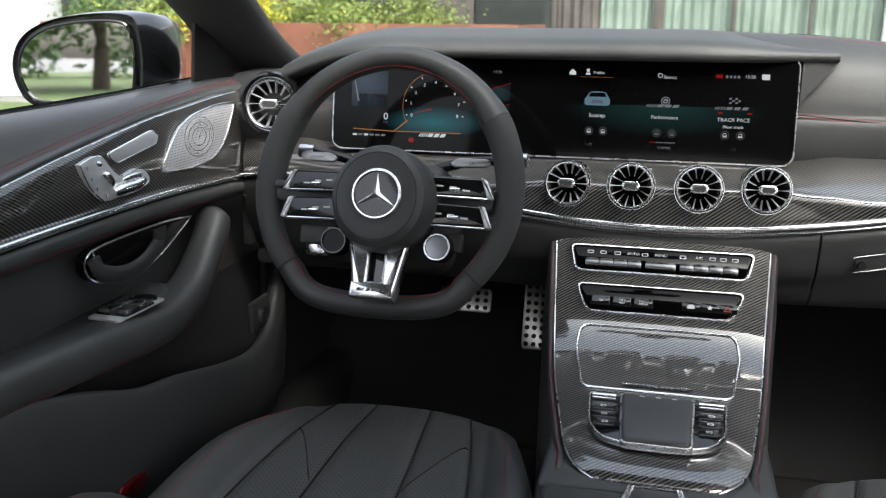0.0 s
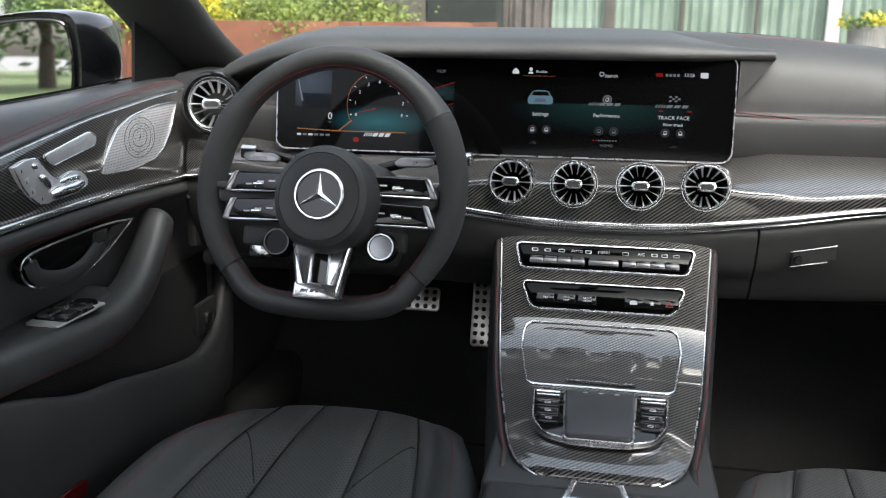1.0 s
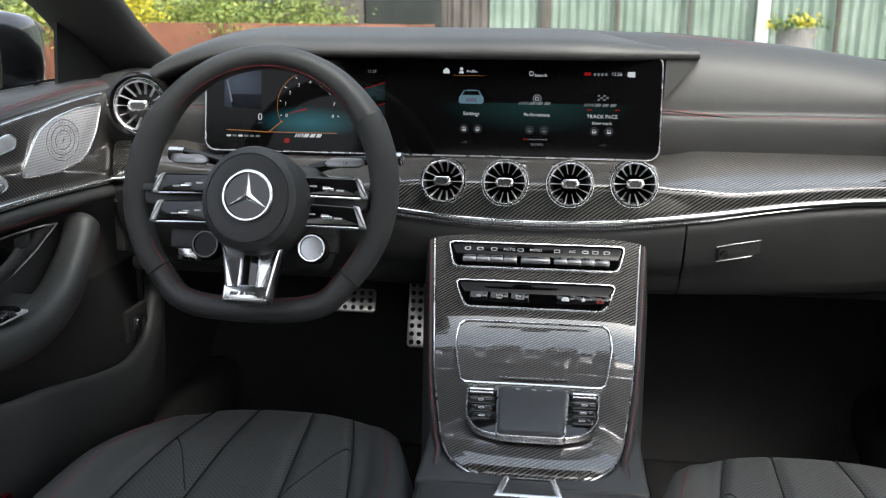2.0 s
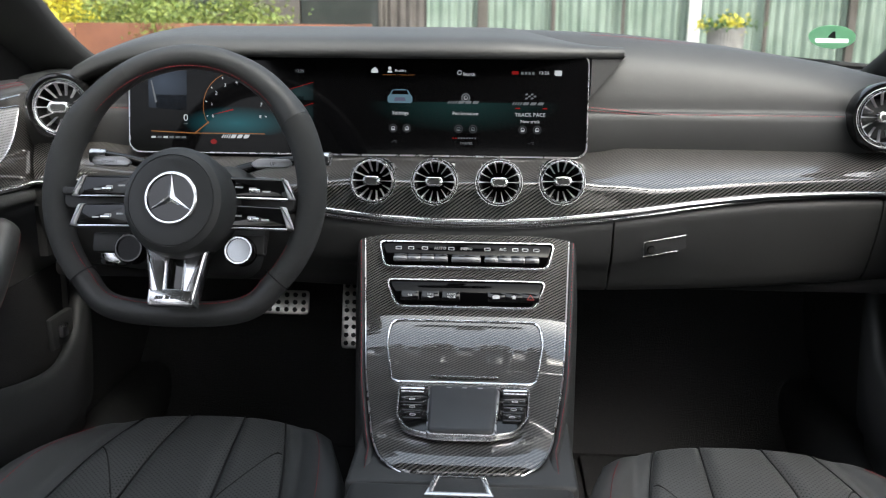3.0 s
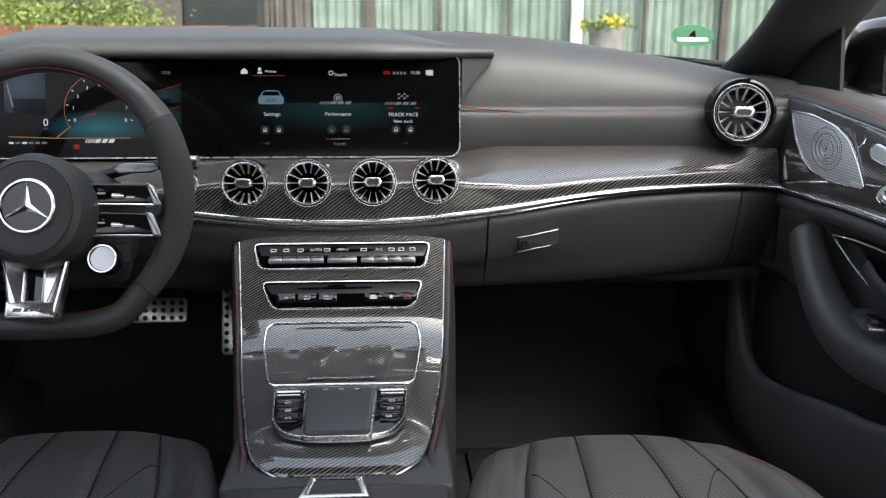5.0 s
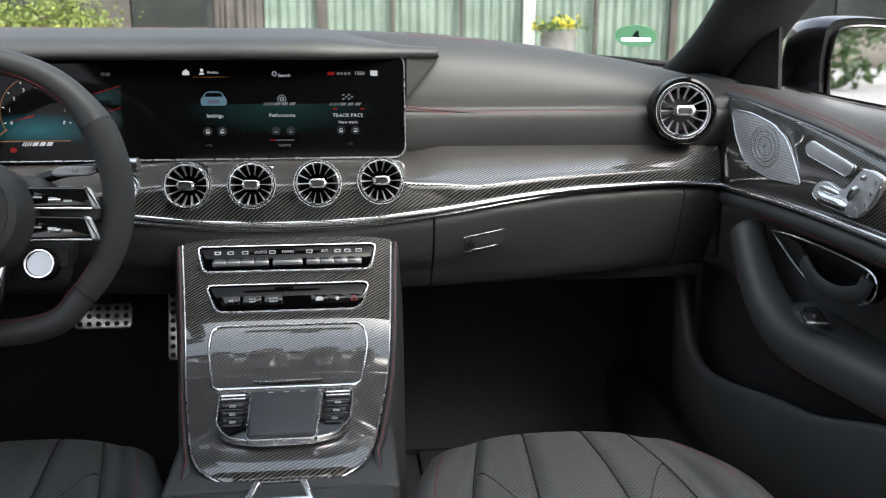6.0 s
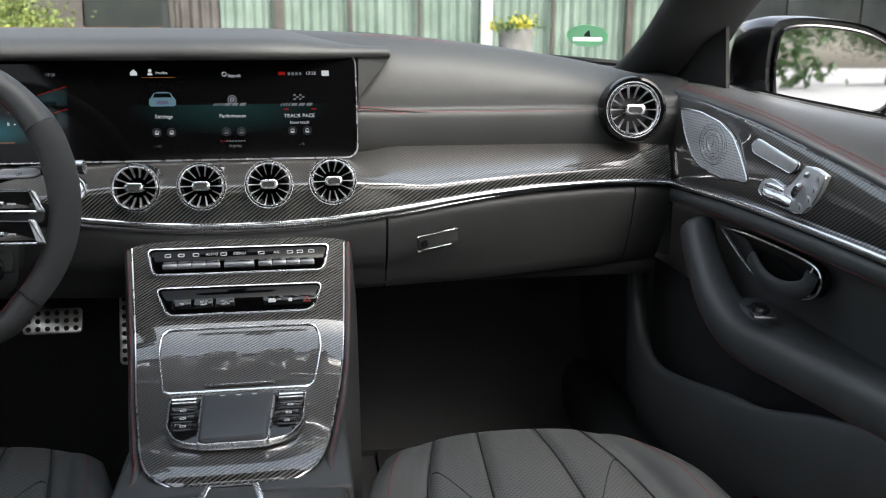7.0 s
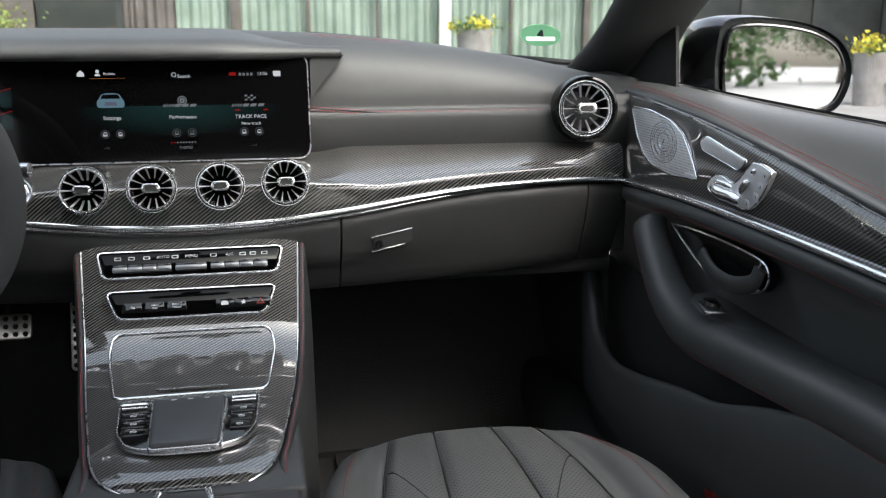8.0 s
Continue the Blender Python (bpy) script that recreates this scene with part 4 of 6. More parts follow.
# twin spokes either side: glossy black blades with chrome ends
for s in (-1, 1):
    for y0, h, tilt in ((0.005, 0.024, 0.006), (-0.031, 0.028, -0.002)):
        top = [(s * 0.050, y0 + h / 2 + 0.001), (s * 0.128, y0 + h / 2 + tilt * 0.3), (s * 0.132, y0 + h * 0.42), (s * 0.141, y0 - h / 2), (s * 0.058, y0 - h / 2 - 0.002)]
        if s < 0:
            top = top[::-1]
        sm_ = pose(0.007, 0, 0.028) @ pose(0, 0, 0, 0, s * 9, 0)
        spoke = part("spoke", plate(round_off(top, 0.006, 4), 0.020, 0.004, sm_, seg=3), PIANO, wheel, "glossy black spoke with touch keys")
        cap = [(s * 0.1245, y0 + h / 2 + tilt * 0.3 + 0.0006), (s * 0.133, y0 + h * 0.45), (s * 0.1435, y0 - h / 2 - 0.0006), (s * 0.1345, y0 - h / 2 - 0.0006)]
        if s < 0:
            cap = cap[::-1]
        part("spoke_tip", plate(round_off(cap, 0.002, 3), 0.0225, 0.0025, sm_, seg=3), SILVER, spoke, "chrome spoke tip")
        part("spoke_edge", tube([sm_ @ Vector((s * x, y0 - h / 2 - 0.001, 0.0175)) for x in (0.06, 0.09, 0.134)], 0.0021, 8), CHROME, spoke)
        for k, x in enumerate((0.073, 0.090, 0.107)):
            part("key_mark", plate(rounded(0.010, 0.0045 if k == 1 else 0.0022, 0.001, 2), 0.0004, m=sm_ @ pose(s * x, y0 - 0.002 * k, 0.0202)), GREY_INK, spoke)
        part("roller", tube([sm_ @ Vector((s * 0.086, y0 - 0.004, 0.020)), sm_ @ Vector((s * 0.099, y0 - 0.004, 0.020))], 0.003, 10), CHROME, spoke)
    part("spoke_bridge", box(s * 0.05 if s > 0 else -0.15, 0.15 if s > 0 else -0.05, -0.006, 0.004, 0.0, 0.028, 0.003), PLASTIC, wheel)
    part("spoke_root", plate(round_off([(s * 0.05, 0.012), (s * 0.05, -0.03), (s * 0.15, -0.022), (s * 0.15, 0.004)][::s], 0.01), 0.02, 0.004, pose(0, 0, 0.0)), PLASTIC, wheel)
    kx = -0.056 if s < 0 else 0.084
    dial = part("drive_dial", lathe([(0.019, 0.0), (0.0195, 0.018), (0.0175, 0.021), (0.0150, 0.021), (0.0145, 0.019), (0.0, 0.0188)], 32, pose(kx * 1.0, -0.074, 0.012)), PIANO, wheel, "round drive mode dial")
    part("dial_ring", lathe([(0.0178, 0.02), (0.0172, 0.0222), (0.0154, 0.0222), (0.0148, 0.0196)], 32, pose(kx, -0.074, 0.012)), CHROME if s > 0 else PIANO, dial)
    part("dial_face", lathe([(0.0, 0.0004), (0.0147, 0.0004), (0.0147, 0.0)], 32, pose(kx, -0.074, 0.0309)), DIAL_FACE if s > 0 else GLASSY, dial, "glossy dial display")
    part("bracket", box(min(kx, s * 0.1) - 0.012, max(kx, s * 0.1) + 0.012, -0.078, -0.052, -0.004, 0.014, 0.004), PLASTIC, wheel)

# lower silver spoke with a dark slot
for s in (-1, 1):
    leg = [(s * 0.009, -0.075), (s * 0.042, -0.072), (s * 0.036, -0.10), (s * 0.028, -0.146), (s * 0.009, -0.146)]
    part("lower_spoke", plate(round_off(leg if s > 0 else leg[::-1], 0.004, 3), 0.022, 0.006, pose(0.010, 0, 0.016) @ pose(0, 0, 0, -7), seg=3), CHROME, wheel, "brushed silver lower spoke")
part("lower_spoke_foot", plate(round_off([(-0.0285, -0.128), (-0.0295, -0.150), (0.0295, -0.150), (0.0285, -0.128)], 0.004, 3), 0.022, 0.004, pose(0.008, 0, 0.0165) @ pose(0, 0, 0, -7)), CHROME, wheel, "silver foot with small dark badge bars")
part("slot", plate([(-0.012, -0.062), (-0.012, -0.13), (0.012, -0.13), (0.012, -0.062)], 0.006, 0.0, pose(0.010, 0, 0.014) @ pose(0, 0, 0, -7)), PIANO, wheel)
for k in range(8):
    w = 0.0012 if k < 4 else 0.005
    x = -0.019 + (k * 0.0026 if k < 4 else 0.0125 + (k - 4) * 0.0068)
    if k < 7:
        part("badge_bar", plate([(x, -0.139), (x + w, -0.139), (x + w + 0.002, -0.1345), (x + 0.002, -0.1345)], 0.0003, m=pose(0.008, 0, 0.0393) @ pose(0, 0, 0, -7)), PIANO, wheel)
# paddles and stalks behind
for s, text in ((-1, "DOWN"), (1, "UP")):
    outline = round_off([(s * 0.080, 0.046), (s * 0.09, 0.053), (s * 0.132, 0.053), (s * 0.136, 0.046), (s * 0.128, 0.041), (s * 0.085, 0.040)][::s], 0.005)
    paddle = part("shift_paddle", plate(outline, 0.005, 0.0015, pose(0, 0, -0.022)), PADDLE, wheel, "silver shift paddle")
    words(text, 0.0062, PLASTIC, paddle, pose(s * 0.110, 0.0455, -0.0168))
column = thing("steering_column", "black steering column shroud with stalks", "steering column")
part("shroud", lathe([(0.05, 0.0), (0.056, -0.03), (0.06, -0.10), (0.07, -0.22)], 32, wm @ pose(0, -0.01, 0.012)), PLASTIC, column)
part("collar", box(-0.075, 0.075, -0.10, 0.05, -0.16, -0.03, 0.03, 3, wm), PLASTIC, column)
for s, L in ((-1, 0.15), (1, 0.18)):
    stalk = part("stalk", tube([wm @ Vector((s * 0.05, 0.045, -0.065)), wm @ Vector((s * 0.1, 0.057, -0.06)), wm @ Vector((s * (L - 0.02), 0.060, -0.052))], 0.008, 12, r2=0.007), PIANO, column, "glossy black column stalk")
    part("stalk_end", tube([wm @ Vector((s * (L - 0.021), 0.060, -0.052)), wm @ Vector((s * L, 0.060, -0.050))], 0.0105, 14, r2=0.0095), SATIN, stalk, "silver stalk end")
part("lower_switch", box(-0.12, -0.09, -0.09, -0.07, -0.05, -0.03, 0.004, 2, wm), SATIN, column)
starter = part("start_button", lathe([(0.0, 0.006), (0.012, 0.006), (0.0135, 0.004), (0.017, 0.005), (0.0185, 0.003), (0.019, -0.004)], 28, vent_pose(-0.218, 0.905, 0.872, 12, -4)), CHROME, dash, "round chrome start button")

# ---- doors ----
D_STRIP = [(0.0, 0.847), (0.2, 0.852), (0.4, 0.8555), (0.52, 0.856), (0.64, 0.8555), (0.8, 0.8525), (0.9, 0.8475), (1.03, 0.8395)]
D_TOP = [(0.0, 0.872), (0.2, 0.89), (0.4, 0.913), (0.45, 0.921), (0.55, 0.9375), (0.67, 0.954), (0.77, 0.966), (0.86, 0.973), (0.96, 0.9805), (1.08, 0.985)]
D_STITCH = [(0.0, 0.882), (0.2, 0.9), (0.4, 0.9235), (0.47, 0.933), (0.6, 0.952), (0.8, 0.978), (1.0, 0.9925), (1.1, 0.9955)]
D_BELT = [(0.0, 0.955), (0.3, 0.972), (0.5, 0.9785), (0.8, 0.984), (1.04, 0.9915), (1.1, 0.9945)]


def door(side):
    d = thing("door", "black leather car door with carbon panel and chrome strip", "car door", "front doors")
    fix = mirrored if side < 0 else (lambda b: b)
    sx = lambda pts: [(side * x, y, z) for x, y, z in pts]
    ys_ = along(-0.5, 1.03, 50)
    # sill pad above the carbon
    part("sill_pad", fix(loft([smooth([(0.83, y, curve(y, D_BELT) - 0.003), (0.79, y, curve(y, D_BELT)), (0.758, y, curve(y, D_BELT) * 0.6 + curve(y, D_STITCH) * 0.4 + 0.003), (0.725, y, curve(y, D_STITCH) - 0.001),
                                          (0.7125, y, curve(y, D_TOP) + 0.003), (0.712, y, curve(y, D_TOP) - 0.003)], 3) for y in along(-0.5, 1.10, 50)], thick=0.004)), DOOR_LEATHER_LIT, d, "black leather sill pad with red double stitching", 60)
    for off in (-0.003, 0.003):
        stitches("stitching", sx([(0.725 + off, y, curve(y, D_STITCH) + 0.0004 + off * 0.5) for y in along(0.2, 1.08, 60)]), d, 0.006, 0.00045)
    part("carbon_panel", fix(loft([smooth([(0.716, y, curve(y, D_TOP) - 0.002), (0.709, y, curve(y, D_TOP) - 0.006), (0.702, y, (curve(y, D_TOP) + curve(y, D_STRIP)) / 2), (0.703, y, curve(y, D_STRIP) + 0.004), (0.712, y, curve(y, D_STRIP))], 3) for y in ys_], thick=0.004)), CARBON, d, "clear-lacquered carbon fibre door panel", 60)
    part("front_gasket", tube(smooth(sx([(0.712, 1.05, 0.984), (0.700, 1.042, 0.93), (0.697, 1.036, 0.88), (0.697, 1.03, 0.84), (0.70, 1.02, 0.80)]), 5), 0.006, 8), RUBBER, d, "dark gap seal at the front edge")
    part("carbon_edge", tube(sx([(0.7105, y, curve(y, D_TOP) - 0.004) for y in along(-0.4, 1.02, 40)]), 0.0012, 5), SATIN, d)
    part("chrome_strip", ribbon(sx([(0.7, y, curve(y, D_STRIP)) for y in ys_]), (-side * 0.6, -0.25, 0.76), 0.0046, 0.003), CHROME, d, "polished chrome strip")
    # black rod laid under the chrome strip as its shadow line
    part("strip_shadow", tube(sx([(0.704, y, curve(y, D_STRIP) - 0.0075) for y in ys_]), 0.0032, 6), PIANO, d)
    # soft panel under the strip, sinking back to the pull-handle hollow
    rows = [smooth([(0.712, y, curve(y, D_STRIP) - 0.005), (0.700, y, curve(y, D_STRIP) - 0.012), (0.697, y, curve(y, D_STRIP) - 0.022), (0.702, y, curve(y, D_STRIP) - 0.031), (0.724, y, curve(y, D_STRIP) - 0.042), (0.742, y, curve(y, D_STRIP) - 0.052),
                    (0.752, y, 0.74), (0.757, y, 0.69), (0.757, y, 0.62), (0.752, y, 0.45), (0.745, y, 0.25)], 3) for y in along(-0.5, 1.20, 50)]
    part("soft_panel", fix(loft(rows, thick=0.005)), DOOR_LEATHER_LIT, d, "black leather middle panel", 60)
    for k in (0.024, 0.031):
        stitches("stitching", sx([(0.6985 + (k - 0.024) * 0.35, y, curve(y, D_STRIP) - k) for y in along(0.1, 0.90, 40)]), d, 0.006, 0.00045)
    # dark sheet added behind the pocket rim in place of the shade there
    part("pocket_shade", fix(loft([[(0.75, y, 0.668), (0.748, y, 0.5), (0.742, y, 0.27)] for y in along(0.3, 1.2, 8)], thick=0.004)), CARPET, d, "black sheet added for the shade inside the map pocket")
    # armrest that curves up into the grab handle
    path = smooth([(0.712, -0.4, 0.708), (0.71, 0.0, 0.712), (0.706, 0.3, 0.706), (0.704, 0.45, 0.696), (0.702, 0.58, 0.683), (0.70, 0.72, 0.672), (0.70, 0.81, 0.694), (0.70, 0.868, 0.738), (0.703, 0.905, 0.775), (0.708, 0.922, 0.798)], 6)
    rings = []
    for i, p in enumerate(path):
        t = (path[min(i + 1, len(path) - 1)] - path[max(i - 1, 0)]).normalized()
        k = i / (len(path) - 1)
        w = 0.036 - 0.010 * min(1, max(0, (k - 0.5) / 0.3))
        h = 0.030 - 0.006 * min(1, max(0, (k - 0.5) / 0.3))
        if i > len(path) - 4:
            w *= (0.93, 0.78, 0.45)[i - len(path) + 3]
            h *= (0.93, 0.78, 0.45)[i - len(path) + 3]
        nrm = Vector((1, 0, 0)).cross(t).normalized()
        rings.append([p + Vector((1, 0, 0)) * w * math.copysign(abs(math.cos(a)) ** 0.7, math.cos(a)) + nrm * h * math.copysign(abs(math.sin(a)) ** 0.8, math.sin(a)) for a in (2 * math.pi * j / 20 for j in range(20))])
    part("armrest", fix(loft(rings, closed=True)), DOOR_LEATHER_LIT, d, "curved black armrest rising into a grab handle", 60)
    stitches("stitching", sx([tuple(r[12]) for r in rings]), d, 0.006, 0.00045)
    part("armrest_top", fix(box(0.70, 0.77, -0.4, 0.80, 0.655, 0.708, 0.012, 3)), DOOR_LEATHER_LIT, d)
    # map pocket
    rim = smooth([(0.682, -0.4, 0.69), (0.678, 0.3, 0.682), (0.668, 0.46, 0.660), (0.661, 0.60, 0.612), (0.658, 0.70, 0.592), (0.658, 0.85, 0.555), (0.66, 0.95, 0.540), (0.665, 1.02, 0.556), (0.672, 1.07, 0.60), (0.68, 1.11, 0.655), (0.69, 1.13, 0.70)], 5)
    rows = [smooth([(p.x + 0.022, p.y + 0.004, p.z - 0.02), (p.x + 0.015, p.y + 0.004, p.z - 0.002), (p.x + 0.006, p.y, p.z + 0.003), (p.x, p.y, p.z - 0.006), (p.x - 0.006, p.y - 0.004, p.z - 0.05), (p.x + 0.002, p.y - 0.01, min(p.z - 0.09, 0.44)), (p.x + 0.02, p.y - 0.01, 0.40), (p.x + 0.03, p.y - 0.01, 0.27)], 3) for p in rim]
    part("map_pocket", fix(loft(rows, thick=0.005)), POCKET_LIT, d, "black plastic map pocket", 60)
    # reflector lamp low on the door
    rm = basis((side * 0.650, 0.55, 0.505), (0, -side, 0.05 * side), (0, 0, 1))
    part("door_reflector", plate(rounded(0.06, 0.022, 0.010), 0.004, 0.0015, rm), RED_LENS, d, "red door reflector")
    # speaker grille: a pointed leaf of drilled metal
    def wall(y, z, out=0.0):
        return basis((side * (0.7035 - out), y, z), (0, -side, 0), (0, 0, 1))
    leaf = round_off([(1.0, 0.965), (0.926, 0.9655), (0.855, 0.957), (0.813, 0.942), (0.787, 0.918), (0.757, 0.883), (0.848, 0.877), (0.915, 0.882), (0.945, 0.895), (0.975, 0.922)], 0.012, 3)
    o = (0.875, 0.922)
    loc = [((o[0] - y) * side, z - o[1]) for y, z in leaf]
    if side < 0:
        loc = loc[::-1]
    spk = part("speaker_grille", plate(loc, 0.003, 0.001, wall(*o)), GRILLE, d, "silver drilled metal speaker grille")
    part("grille_edge", tube([wall(*o) @ Vector((x, y, 0.003)) for x, y in loc], 0.0014, 6, True), CHROME, spk)
    for k_, r in enumerate((0.010, 0.014, 0.018, 0.022, 0.026, 0.030)):
        part("grille_ring", tube([wall(*o) @ Vector((r * 1.5 * math.cos(a), r * math.sin(a), 0.003)) for a in (2 * math.pi * k / 40 for k in range(40))], 0.0005, 5, True), PIANO if k_ % 2 else SATIN, spk)
    part("grille_mark", plate([(-0.0035, -0.005), (0.001, 0.0), (0.0035, 0.006), (-0.001, 0.0)], 0.0004, m=wall(*o, 0.0032)), PIANO, spk)
    part("maker_plate", plate(rounded(0.026, 0.007, 0.002, 3), 0.001, 0.0003, wall(0.785, 0.8855, 0.003)), SILVER, spk)
    # memory bar and seat-shaped switch
    bo = (0.694, 0.9305)
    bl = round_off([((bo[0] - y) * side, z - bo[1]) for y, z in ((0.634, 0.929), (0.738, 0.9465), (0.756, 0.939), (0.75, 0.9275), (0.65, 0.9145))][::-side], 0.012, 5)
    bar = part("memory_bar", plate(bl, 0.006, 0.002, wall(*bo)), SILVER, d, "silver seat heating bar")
    part("bar_edge", tube([wall(*bo) @ Vector((x * 1.02, y * 1.06, 0.0035)) for x, y in bl], 0.0012, 6, True), CHROME, bar)
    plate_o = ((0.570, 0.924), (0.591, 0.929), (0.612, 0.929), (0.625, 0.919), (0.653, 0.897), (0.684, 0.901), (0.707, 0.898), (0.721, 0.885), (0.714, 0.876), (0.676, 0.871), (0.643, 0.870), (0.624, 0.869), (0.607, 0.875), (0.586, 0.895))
    q = (0.63, 0.9)

    def on_plate(pts, out):
        return [wall(*q, out) @ Vector(((q[0] - y) * side, z - q[1], 0)) for y, z in pts]
    lo_ = [((q[0] - y) * side, z - q[1]) for y, z in plate_o]
    lo_ = [(p.x, p.y) for p in smooth([(*p, 0) for p in lo_ + lo_[:1]], 3)][:-1]
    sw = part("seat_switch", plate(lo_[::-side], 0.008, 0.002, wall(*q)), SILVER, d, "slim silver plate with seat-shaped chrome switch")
    part("plate_edge", tube(on_plate([(q[0] - x * side, y + q[1]) for x, y in lo_], 0.0068), 0.001, 6, True), CHROME, sw)
    part("switch_cushion", tube(smooth(on_plate(((0.633, 0.879), (0.652, 0.880), (0.682, 0.880), (0.706, 0.884)), 0.008), 4), 0.0095, 12, r2=0.009, radii=[0.5, 0.75, 0.9] + [1.0] * 7 + [0.9, 0.75, 0.5]), CHROME, sw)
    part("switch_cushion", tube(smooth(on_plate(((0.656, 0.891), (0.672, 0.892), (0.690, 0.892), (0.703, 0.891)), 0.007), 4), 0.0045, 12, r2=0.005, radii=[0.5, 0.75, 0.9] + [1.0] * 7 + [0.9, 0.75, 0.5]), CHROME, sw)
    part("switch_back", tube(smooth(on_plate(((0.612, 0.908), (0.620, 0.901), (0.631, 0.889)), 0.008), 4), 0.0085, 12, r2=0.006, radii=[0.5, 0.8, 1, 1, 1, 1, 1, 0.85, 0.6]), CHROME, sw)
    part("switch_headrest", tube(smooth(on_plate(((0.603, 0.923), (0.612, 0.916)), 0.006), 4), 0.006, 12, r2=0.0045, radii=[0.5, 0.9, 1, 0.9, 0.5]), CHROME, sw)
    for y, z in ((0.582, 0.918), (0.590, 0.903), (0.599, 0.889), (0.617, 0.877)):
        part("memory_key", plate(rounded(0.013, 0.011, 0.002, 3), 0.0014, 0.0005, wall(y, z, 0.0069) @ pose(0, 0, 0, 0, 0, -side * 12)), SILVER, sw)
        part("key_figure", plate(rounded(0.0014, 0.004, 0.0005, 2), 0.0004, 0.0001, wall(y, z, 0.0082)), PIANO, sw)
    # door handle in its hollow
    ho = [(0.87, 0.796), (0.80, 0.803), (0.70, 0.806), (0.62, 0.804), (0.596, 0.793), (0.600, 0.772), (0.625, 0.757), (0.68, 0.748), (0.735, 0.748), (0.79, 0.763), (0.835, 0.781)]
    hq = (0.73, 0.78)
    def hollow(y, z, out=0.0):
        return basis((side * (0.735 - out), y, z), (0, -side, 0), (0, 0, 1))
    hl = [((hq[0] - y) * side, z - hq[1]) for y, z in ho]
    hl = [(p.x, p.y) for p in smooth([(*p, 0) for p in hl + hl[:1]], 4)][:-1]
    if side < 0:
        hl = hl[::-1]
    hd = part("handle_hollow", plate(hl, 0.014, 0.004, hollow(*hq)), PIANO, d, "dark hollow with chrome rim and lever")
    part("hollow_rim", tube([hollow(*hq, 0.014) @ Vector((x, y, 0)) for x, y in hl], 0.0016, 6, True), CHROME, hd)
    lever = smooth([hollow(*hq, 0.02) @ Vector(((hq[0] - y) * side, z - hq[1], w)) for y, z, w in ((0.605, 0.795, 0.0), (0.612, 0.775, 0.006), (0.65, 0.763, 0.012), (0.70, 0.765, 0.012), (0.75, 0.778, 0.004))], 5)
    part("lever", tube(lever, 0.012, 12, r2=0.006, up=(side, 0, 0)), PLASTIC, hd, "dark satin release lever")
    part("lever_edge", tube([p + Vector((0, 0, 0.0085)) for p in lever[:12]], 0.0014, 6), CHROME, hd)
    if side < 0:
        for z, y in ((0.79, 0.775), (0.772, 0.765)):
            part("lock_key", plate(round_off([(-0.016, 0.008), (-0.018, -0.008), (0.012, -0.008), (0.018, 0.008)], 0.002), 0.004, 0.001, hollow(y, z, 0.0135)), PLASTIC, hd)
    # window switches on the armrest
    n = 4 if side < 0 else 1
    if n == 1:
        wm = Matrix.Translation((side * 0.698, 0.689, 0.718)) @ pose(0, 0, 0, 0, 0, -side * 14)
        wsw = part("switch_plate", plate(rounded(0.030, 0.050, 0.004), 0.0035, 0.001, wm), CHROME, d, "chrome-edged window switch")
        part("window_key", box(-0.010, 0.010, -0.012, 0.019, 0.003, 0.011, 0.004, 3), PIANO, wsw, "", 40, wm)
    else:
        wm = Matrix.Translation((side * 0.706, 0.658, 0.710)) @ pose(0, 0, 0, 0, 0, side * 3)
        wsw = part("switch_plate", plate(rounded(0.051, 0.106, 0.005), 0.003, 0.001, wm), SILVER, d, "satin silver panel of window switches")
        part("well", plate(rounded(0.050, 0.066, 0.004), 0.0014, 0.0004, wm @ pose(0, -0.004, 0.0025)), PIANO, wsw)
        for k in range(4):
            part("window_key", box(-0.011, 0.011, -0.012, 0.014, 0.003, 0.0095, 0.003, 2), SATIN, wsw, "", 40, wm @ pose(-0.0125 + 0.025 * (k % 2), -0.020 + 0.033 * (k // 2), 0))
        part("mirror_pad", lathe([(0.014, 0.0), (0.013, 0.003), (0.0, 0.0035)], 20, wm @ pose(0, 0.042, 0.003) @ Matrix.Diagonal((1.3, 0.9, 1, 1))), PIANO, wsw)
    # sail panel in front of the window
    sail = bmesh.new()
    tri = [(0.80, 1.30, 0.975), (0.805, 1.055, 0.97), (0.795, 1.058, 1.115), (0.775, 1.12, 1.105), (0.785, 1.25, 1.04)]
    a = [sail.verts.new(p) for p in tri]
    b = [sail.verts.new((x + 0.006, y, z)) for x, y, z in tri]
    sail.faces.new(a)
    sail.faces.new(b)
    for i in range(5):
        sail.faces.new((a[i], a[(i + 1) % 5], b[(i + 1) % 5], b[i]))
    part("sail_panel", fix(sail), RUBBER, d, "black sail panel")
    part("outer_skin", fix(loft([smooth([(0.83, y, curve(y, D_BELT)), (0.87, y, 0.94), (0.90, y, 0.8), (0.905, y, 0.6), (0.88, y, 0.35), (0.83, y, 0.22)], 3) for y in along(-0.5, 1.25, 10)], thick=-0.004)), PAINT, d, "black painted outer skin", 60)
    return d


